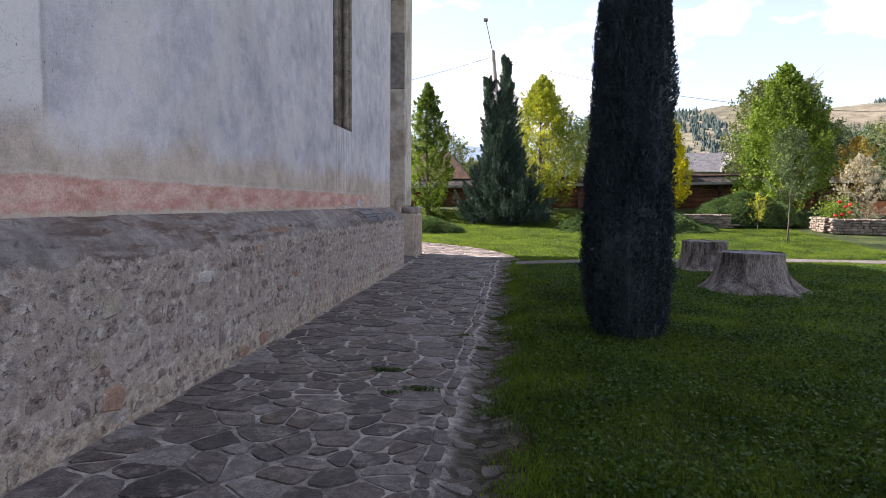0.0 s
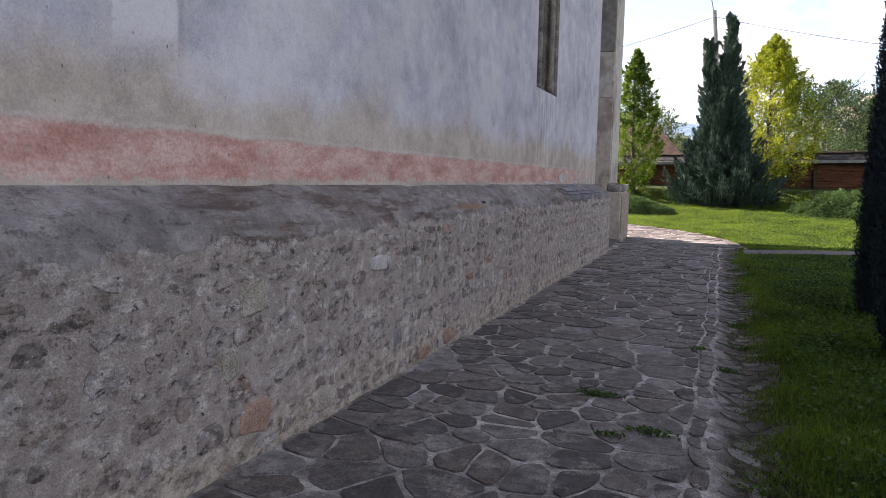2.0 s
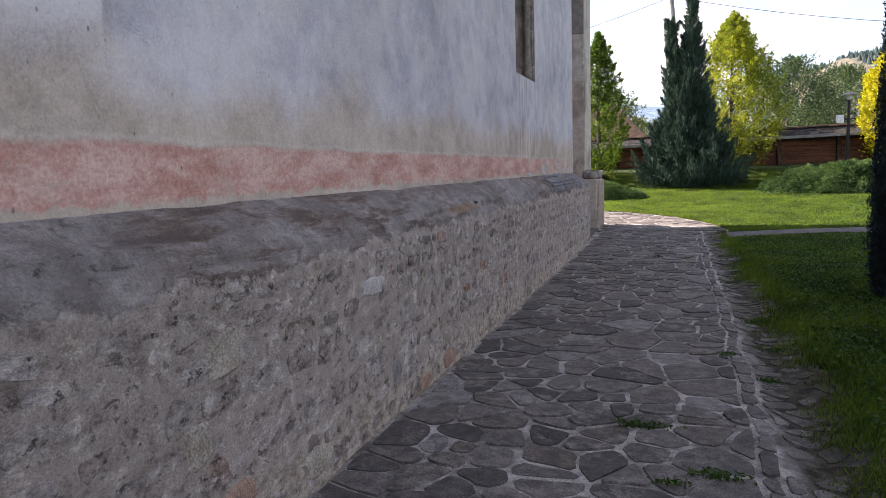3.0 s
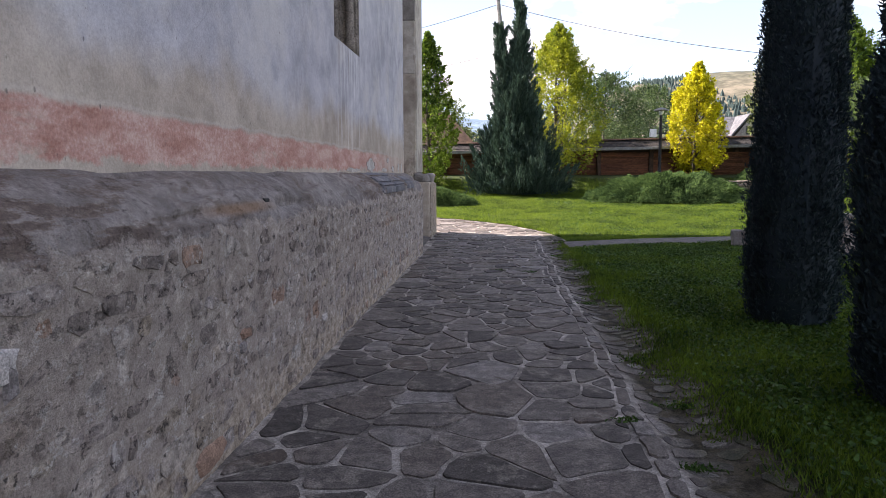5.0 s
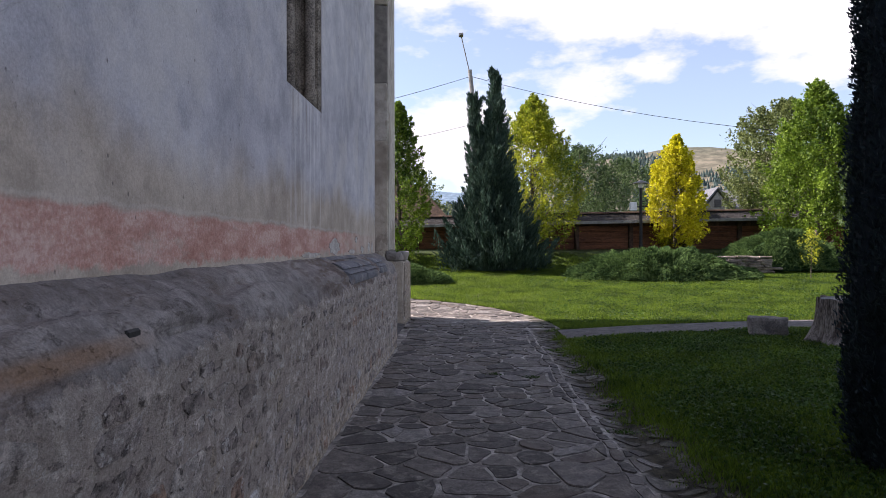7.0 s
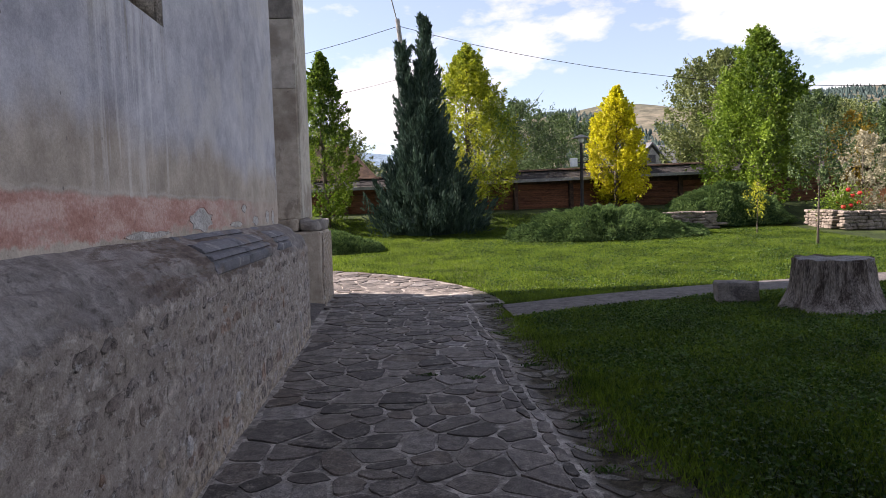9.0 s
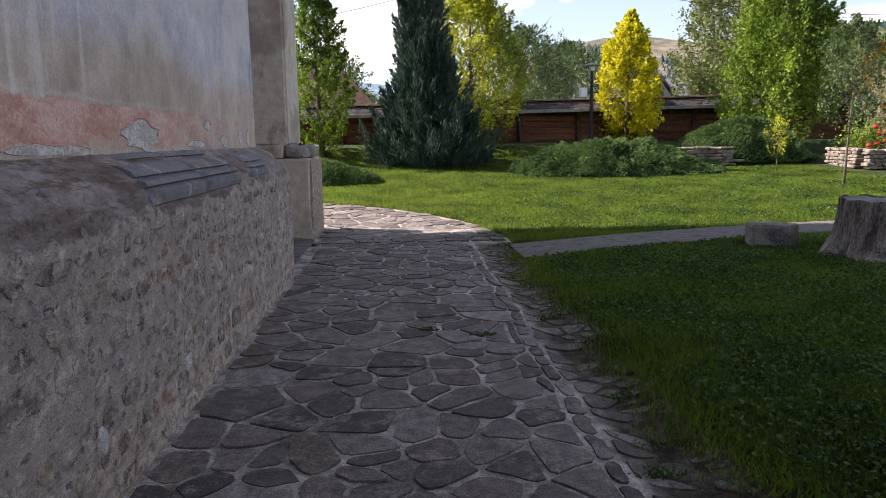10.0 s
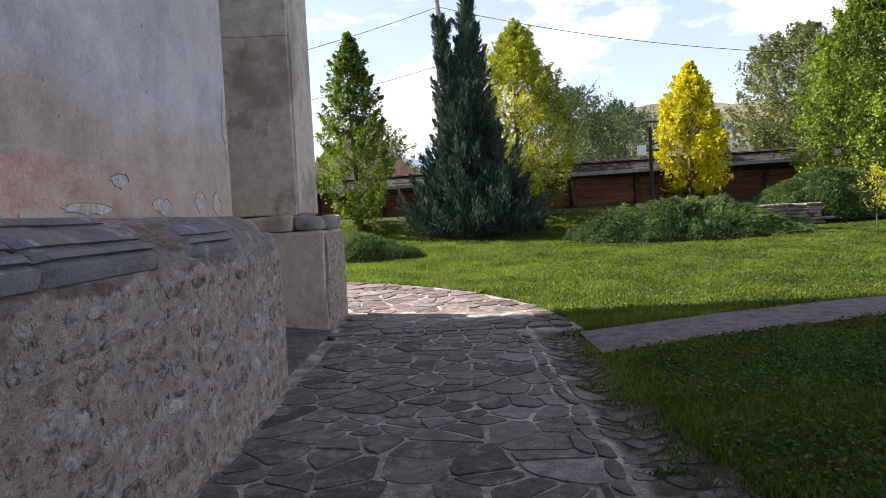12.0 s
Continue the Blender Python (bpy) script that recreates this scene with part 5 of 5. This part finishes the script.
part("scroll", tube_bm([(0.05, 0, hz - 0.95), (0.25, 0, hz - 0.9), (0.3, 0, hz - 1.05), (0.2, 0, hz - 1.15)], [0.025] * 4, 8), M_BLACK, LAMP)

# ---- utility pole and wires ----
POLE = empty("utility_pole", 2.4, 47.0, 1.2, "leaning grey concrete utility pole with a thin lamp arm", "utility pole")
part("shaft", tube_bm([(0, 0, 0), (-0.55, 0, 6), (-0.95, 0, 10.1)], [0.19, 0.15, 0.11], 10), M_POLE, POLE)
part("lamp_arm", tube_bm([(-0.95, 0, 9.9), (-1.2, 0, 11.0), (-1.42, 0, 11.95)], [0.03, 0.03, 0.03], 6), M_POLE, POLE)
part("lamp_head", box_bm(-1.56, -1.3, -0.3, 0.1, 11.9, 12.05, 0.03), M_POLE, POLE)


def wire(p, q, sag, r, label):
    pts = [Vector(p).lerp(Vector(q), u) - Vector((0, 0, sag * 4 * u * (1 - u))) for u in np.linspace(0, 1, 25)]
    root = part("overhead_wire", tube_bm(pts, [r] * 25, 5), M_CABLE)
    tagged(root, label, "wire", "overhead wires")


wire((1.5, 47, 10.95), (-16, 47, 7.6), 0.5, 0.013, "thin black overhead power cable")
wire((1.5, 47, 10.95), (46, 38.5, 9.2), 3.3, 0.013, "thin black overhead power cable")
wire((1.75, 47, 8.9), (26.0, 83, 7.6), 0.5, 0.016, "thin service cable from the pole to the house")
wire((1.8, 47, 8.4), (-16, 49, 6.6), 0.6, 0.011, "thin service cable from the pole")

# ---- house beyond the fence ----
HOUSE = empty("house", 26.5, 84, 1.0, "pale village house with grey gabled roof", "house")
part("wall", box_bm(-4.5, 4.5, -3, 3, 0, 4.6, 0.02), M_WHITE, HOUSE)
part("roof", prism_bm([(-3.6, 4.4), (3.6, 4.4), (0, 6.7)], "x", -5.0, 5.0), M_TILE, HOUSE)
part("gable", prism_bm([(-0.9, 4.4), (1.9, 4.4), (0.5, 6.2)], "y", -4.2, 0), M_WHITE, HOUSE)
part("gable_roof", prism_bm([(-1.3, 4.35), (0.5, 6.45), (2.3, 4.35), (2.3, 4.55), (0.5, 6.7), (-1.3, 4.55)], "y", -4.4, 0), M_TILE, HOUSE)
for wx in (-3.2, -1.4, 1.2, 2.6):
    wnd = part("window", box_bm(wx - 0.4, wx + 0.4, -3.06, -2.96, 2.9, 4.0, 0.01), M_GLASS, HOUSE)
wnd = part("window", box_bm(0.15, 0.85, -4.26, -4.15, 4.6, 5.4, 0.01), M_GLASS, HOUSE)


# ---- hills and far woods ----
def ridge(name, y0, y1, prof, mat, label, seed):
    """A hill from the valley up to a crest whose height follows prof, pairs of x and z."""
    xs = np.linspace(prof[0][0], prof[-1][0], 110)
    hs = np.interp(xs, [p[0] for p in prof], [p[1] for p in prof])
    co, n = [], 14
    for j in range(n + 1):
        u = j / n
        for x, h in zip(xs, hs):
            f = smooth(0, 1, min(1.0, u * 1.25)) if u < 0.8 else 1 - (u - 0.8) * 0.8
            co.append((x, y0 + u * (y1 - y0), h * f * (1 + 0.04 * noise.noise((x * 0.012, u * 4, seed))) - 1))
    m = len(xs)
    tr_ = []
    for j in range(n):
        for i in range(m - 1):
            a = j * m + i
            tr_ += [(a, a + 1, a + m + 1), (a, a + m + 1, a + m)]
    return tagged(arrays(name, co, tr_, mat, smooth=True), label, "hill", kind="structure"), co, m


PROF = ((-700, 14), (-300, 16), (-60, 20), (30, 38), (90, 62), (117, 64), (140, 69), (165, 71), (190, 67), (228, 71), (350, 82), (480, 90), (900, 70))
_, hill_co, hm = ridge("backdrop", 180, 580, PROF, M_HILL, "distant brown meadow hill with woods", 3)
ridge("backdrop_far", 900, 1600, ((-1500, 70), (-400, 95), (-150, 128), (-60, 122), (80, 110), (400, 100), (1600, 90)), M_HAZEHILL, "wooded mountain ridge with distance haze painted in as blue", 9)
rp = random.Random(17)
tp_co, tp_tr = [], []
hc = np.array(hill_co)
for _ in range(15000):
    x = rp.uniform(-260, 460)
    u = rp.uniform(0.22, 0.80)
    if noise.noise((x * 0.009, u * 3.2, 5)) + (0.30 - u * 0.55) + (0.12 if x < 120 else 0) < 0.0:
        continue
    i = int((x + 700) / 1600 * 109)
    j = int(u * 14)
    b = hc[j * hm + i] * (1 - (u * 14 - j)) + hc[(j + 1) * hm + i] * (u * 14 - j)
    h, r = rp.uniform(2.0, 4.6), rp.uniform(1.0, 2.0)
    k0 = len(tp_co)
    tp_co.append((x, b[1], b[2] + h))
    for k in range(6):
        a = k * math.tau / 6 + rp.random()
        tp_co.append((x + r * math.cos(a), b[1] + r * math.sin(a), b[2] - 1))
    tp_tr += [(k0, k0 + 1 + k, k0 + 1 + (k + 1) % 6) for k in range(6)]
tagged(arrays("far_woods", tp_co, tp_tr, L_WOOD), "dark spruce woods on the hillside", "woods", kind="stuff")
# hedge of mixed growth that closes the village side
for k in range(9):
    tree(-30 + 11 * k + (k % 3) * 2.0, 95 + (k % 4) * 9, 6.0 + (k % 3), 0.8, 4.2, ball, None, L_DARK if k % 2 else L_OLIVE, "rounded village tree in the valley", 3500, 0.4, 60, 60 + k, z=0.6, group="village trees")


# ---- grass ----
def blades(name, x0, x1, y0, y1, per, hgt, wid, seed, label):
    rg = np.random.default_rng(seed)
    n = int((x1 - x0) * (y1 - y0) * per)
    x, y = rg.uniform(x0, x1, n), rg.uniform(y0, y1, n)
    edge = 2.64 + 0.42 * rg.uniform(0, 1, n) ** 0.6 + 0.10 * np.sin(y * 1.7) + 0.09 * np.sin(y * 4.3 + 1) + 0.07 * np.sin(y * 11.0)
    main = np.where(y < 24, (x > -0.3) & (x < edge), (x > -7) & ((x + 3) ** 2 + (y - 24) ** 2 < 6.12 ** 2))
    u = (x - 3.0) / 20
    cy = 23.2 + 1.9 * np.sin(np.minimum(1, u * 2.4) * 1.45) + u
    conc = (x > 3.0) & (x < 23) & (np.abs(y - cy) < 0.6)
    ok = ~main & ~conc & ~((x < 0.1) & (y < 27))
    ok &= np.minimum(np.minimum(x1 - x, y1 - y), np.minimum(x - x0 + 0.6 * (x0 < 3), y - y0)) > rg.uniform(0, 0.8, n)
    x, y = x[ok], y[ok]
    n = len(x)
    tall = np.array([noise.noise((a * 1.1, b * 1.1, 2)) for a, b in zip(x, y)])
    z = np.array([path_z(a, b) if a < 2.96 and b < 24 else lawn_z(a, b) for a, b in zip(x, y)]) + 0.012
    h = hgt * rg.uniform(0.5, 1.3, n) * (1 + 0.6 * tall) * np.where(y < 24, np.clip((x - 2.4) / 0.6, 0.3, 1), 1)
    a = rg.uniform(0, math.tau, n)
    lean = rg.uniform(0.1, 0.9, n) * h
    b = rg.uniform(0, math.tau, n)
    wx, wy = np.cos(a) * wid * 0.5, np.sin(a) * wid * 0.5
    co = np.stack([np.stack([x - wx, y - wy, z], 1), np.stack([x + wx, y + wy, z], 1), np.stack([x + np.cos(b) * lean, y + np.sin(b) * lean, z + h], 1)], 1).reshape(-1, 3)
    tagged(arrays(name, co, np.arange(3 * n).reshape(-1, 3), M_BLADE), label, "grass", kind="stuff")


def clover(x0, x1, y0, y1, per, size, seed, label):
    """Small flat leaves and weeds that lie in the lawn."""
    rg = np.random.default_rng(seed)
    n = int((x1 - x0) * (y1 - y0) * per)
    x, y = rg.uniform(x0, x1, n), rg.uniform(y0, y1, n)
    u = (x - 3.0) / 20
    cy = 23.2 + 1.9 * np.sin(np.minimum(1, u * 2.4) * 1.45) + u
    patch = np.array([noise.noise((a * 0.9, b * 0.9, 8)) for a, b in zip(x, y)])
    ok = (x > 3.0 + 0.4 * rg.uniform(0, 1, n)) & ~((np.abs(y - cy) < 0.62) & (x < 23)) & (patch > rg.uniform(-0.7, 0.3, n))
    ok &= (y < 24) | ((x + 3) ** 2 + (y - 24) ** 2 > 6.3 ** 2)
    x, y = x[ok], y[ok]
    z = np.array([lawn_z(a, b) for a, b in zip(x, y)]) + rg.uniform(0.03, 0.075, len(x))
    nor = rg.normal(0, 1, (len(x), 3)) * np.array((1, 1, 0.25))
    co, tr_ = scatter_leaves(np.stack([x, y, z], 1), nor * 2, size, rg, 0.8)
    tagged(arrays("clover", co, tr_, L_CLOVER), label, "clover", kind="stuff")


clover(2.9, 7.0, 5, 24, 1400, 0.036, 51, "clover and small weeds in the shaded lawn")
clover(7.0, 13, 8, 24, 550, 0.044, 52, "clover and small weeds in the shaded lawn")
clover(-4, 15, 25, 37, 200, 0.045, 53, "clover and small weeds in the sunlit lawn")
blades("grass", 2.45, 6.6, 2, 14.4, 5200, 0.05, 0.012, 1, "short green grass blades beside the path")
blades("grass", 2.45, 6.6, 13.6, 25, 4200, 0.055, 0.011, 2, "short green grass blades beside the path")
blades("grass", 5.8, 14, 2, 25, 1700, 0.06, 0.014, 3, "short green grass blades around the stumps")
blades("grass", -7, 16, 24, 41, 1500, 0.055, 0.028, 4, "sunlit short grass on the far lawn")


# ---- stones of the path ----
rng = random.Random(11)
stones = []


def warped(poly):
    """Gives laid cells the crooked outlines of split stone."""
    out = []
    for i, (x, y) in enumerate(poly):
        x2, y2 = poly[(i + 1) % len(poly)]
        n = max(1, min(3, int(math.hypot(x2 - x, y2 - y) / 0.09)))
        for k in range(n):
            p, q = x + (x2 - x) * k / n, y + (y2 - y) * k / n
            v = noise.noise_vector((p * 1.6, q * 1.6, 5)) * 0.07 + noise.noise_vector((p * 9, q * 9, 2)) * 0.014
            out.append((max(0.015, p + v.x) if q < 24 else p + v.x, q + v.y))
    return out


def path_place(gap_z):
    tx, ty = rng.uniform(-0.004, 0.004), rng.uniform(-0.004, 0.004)

    def place(a, b, h):
        g = lawn_z(a, b) if b > 24.5 else 0.0
        return (a, b, g + path_z(a, b) + h + gap_z + tx * math.sin(a * 4) + ty * math.sin(b * 4) if h > 0 else g + path_z(a, b) + h)
    return place


for zone in ((0.02, 2.335, 0.0, 24.4, 0.27, 0.19, 0.45, 0.013), (2.335, 2.45, 0.0, 24.0, 0.12, 0.28, 0.0, 0.007), (2.46, 2.98, 0.0, 24.0, 0.17, 0.13, 0.3, 0.018), (-3.2, 3.1, 24.45, 30.2, 0.38, 0.27, 0.25, 0.015)):
    for poly in cells(*zone[:4], zone[4], zone[5], zone[6], rng):
        cx, cy = sum(p[0] for p in poly) / len(poly), sum(p[1] for p in poly) / len(poly)
        if zone[2] > 24 and (not in_path(cx, cy) or (cx < -0.1 and cy < 26.6)):
            continue
        s = shrunk(poly, zone[7] * rng.uniform(0.7, 1.5), rng, 0.007, 0.3)
        if s and not (2.55 < cx < 3 and cy < 24 and rng.random() < 0.2):
            proud = rng.uniform(0.002, 0.007) if cx > 2.45 and cy < 24 else rng.uniform(0.002, 0.010)
            stones.append(pebble(warped(s), path_place(rng.uniform(-0.003, 0.003)), -0.03, proud, 0.006, 0.0005))
lay(stones, "flagstone", "far_flagstones", PAVING, M_FLAG, lambda c: 0.1 < c[0] < 2.9 and 9.0 < c[1] < 16.5)

# ---- stones of the plinth ----
rng = random.Random(12)
stones = []
z = 0.01
while z < 1.16:
    course = rng.uniform(0.10, 0.19)
    y = 2.0 + rng.uniform(0, 0.2)
    while y < WEND - 0.1:
        long = rng.uniform(0.10, 0.26) + (0.12 if rng.random() < 0.25 else 0)
        if rng.random() < 0.9:
            lift, tall = rng.uniform(0.0, 0.03), course * rng.uniform(0.62, 0.95)
            y1 = min(y + long, WEND + 0.08)
            quad_ = [(y, z + lift), (y1, z + lift + rng.uniform(-0.02, 0.02)), (y1, z + lift + tall), (y, z + lift + tall + rng.uniform(-0.02, 0.02))]
            s = shrunk(quad_, 0.006, rng, 0.011, 0.3)
            if s:
                out = rng.uniform(-0.011, 0.0)

                def place(a, b, h, out=out):
                    v = noise.noise_vector((a * 7, b * 7, 3)) * 0.03
                    return ((h if h > 0 else -0.022) - 0.012 + out + relief(a, b), a + v.x, max(0.0, b + v.y))
                stones.append(pebble(s, place, -0.05, 0.009, 0.014, rng.uniform(0.0, 0.004)))
        y += long + rng.uniform(0.008, 0.035)
    z += course + rng.uniform(0.0, 0.02)
lay(stones, "rubble_stone", "far_rubble", PLINTH, M_RUBBLE, lambda c: 8.5 < c[1] < 14.5)

# single stones and bricks that stand out in the plinth
M_BRICK = simple("old_brick", (0.21, 0.135, 0.10), (0.36, 0.24, 0.175), 9, 0.9, 0.8, 0.02)
M_DARKSTONE = simple("dark_field_stone", (0.15, 0.134, 0.127), (0.27, 0.245, 0.235), 8, 0.9, 0.8, 0.02)
M_TANSTONE = simple("tan_field_stone", (0.22, 0.19, 0.15), (0.38, 0.338, 0.28), 7, 0.9, 0.8, 0.02)
M_PALESTONE = simple("pale_field_stone", (0.33, 0.31, 0.29), (0.52, 0.49, 0.46), 9, 0.9, 0.8, 0.02)
rng = random.Random(77)
for name, mat, py, pz, sy, sz in (("brick", M_BRICK, 11.58, 0.10, 0.20, 0.075), ("brick", M_BRICK, 10.98, 0.07, 0.17, 0.06), ("brick", M_BRICK, 8.55, 0.24, 0.16, 0.10),
                                  ("rubble_stone", M_DARKSTONE, 10.42, 0.33, 0.075, 0.10), ("rubble_stone", M_TANSTONE, 8.56, 0.95, 0.13, 0.13), ("rubble_stone", M_TANSTONE, 8.35, 0.62, 0.10, 0.12),
                                  ("rubble_stone", M_PALESTONE, 10.1, 0.98, 0.16, 0.06), ("rubble_stone", M_DARKSTONE, 10.2, 0.93, 0.035, 0.08), ("rubble_stone", M_PALESTONE, 13.95, 0.33, 0.06, 0.05),
                                  ("rubble_stone", M_PALESTONE, 16.4, 0.35, 0.05, 0.08), ("rubble_stone", M_PALESTONE, 17.6, 0.30, 0.07, 0.06), ("rubble_stone", M_DARKSTONE, 12.1, 0.55, 0.06, 0.04),
                                  ("rubble_stone", M_TANSTONE, 20.6, 0.25, 0.10, 0.10), ("rubble_stone", M_PALESTONE, 19.4, 0.55, 0.09, 0.05), ("rubble_stone", M_PALESTONE, 20.9, 0.42, 0.05, 0.10),
                                  ("brick", M_BRICK, 12.15, 0.62, 0.09, 0.04), ("rubble_stone", M_DARKSTONE, 14.9, 0.52, 0.04, 0.09), ("rubble_stone", M_TANSTONE, 9.3, 0.15, 0.18, 0.09)):
    ring = [(py + sy * math.copysign(abs(math.cos(q)) ** 0.6, math.cos(q)) * rng.uniform(0.8, 1.2), max(0.0, pz + sz * math.copysign(abs(math.sin(q)) ** 0.6, math.sin(q)) * rng.uniform(0.75, 1.2))) for q in np.linspace(0, math.tau, 12)[:-1]]
    co, fa = pebble(ring, lambda p, q, h: (relief(p, q) + h, p, q), -0.02, 0.002, 0.03, 0.004)
    arrays(name, co, fa, mat, PLINTH)
# no hole is cut: a flush black block gives the hole's inner shade
part("socket_hole", box_bm(-0.13, -0.068, 12.70, 12.80, 1.365, 1.405, 0.008, 1), M_CABLE, PLINTH, "black block standing for the shade inside a socket hole")

# weeds in the joints of the path
rg = np.random.default_rng(88)
for k, (wx, wy, n, r) in enumerate(((1.65, 10.62, 200, 0.13), (2.1, 9.95, 160, 0.10), (1.85, 9.8, 90, 0.07), (2.55, 11.9, 110, 0.10), (2.7, 14.1, 130, 0.11), (2.6, 16.6, 110, 0.10), (2.72, 19.6, 140, 0.12),
                                    (2.3, 12.5, 70, 0.06), (2.0, 19.0, 80, 0.08), (2.62, 21.5, 120, 0.11), (2.8, 9.4, 150, 0.13), (1.55, 19.2, 60, 0.06), (2.75, 12.9, 150, 0.13), (2.8, 17.6, 150, 0.12))):
    p = np.stack([rg.normal(0, r * 0.75, n), rg.normal(0, r * 0.25, n), rg.uniform(0.0, 0.03, n)], 1)
    co, t_ = scatter_leaves(p, rg.normal(0, 1, (n, 3)) * np.array((1, 1, 0.5)) + np.array((0, 0, 0.5)), 0.028, rg, 0.5)
    ob = arrays("weed_tuft", co, t_, L_CLOVER)
    ob.location = (wx, wy, path_z(wx, wy) + 0.004)
    tagged(ob, "small green weeds in a joint of the stone path", "weeds", kind="stuff")
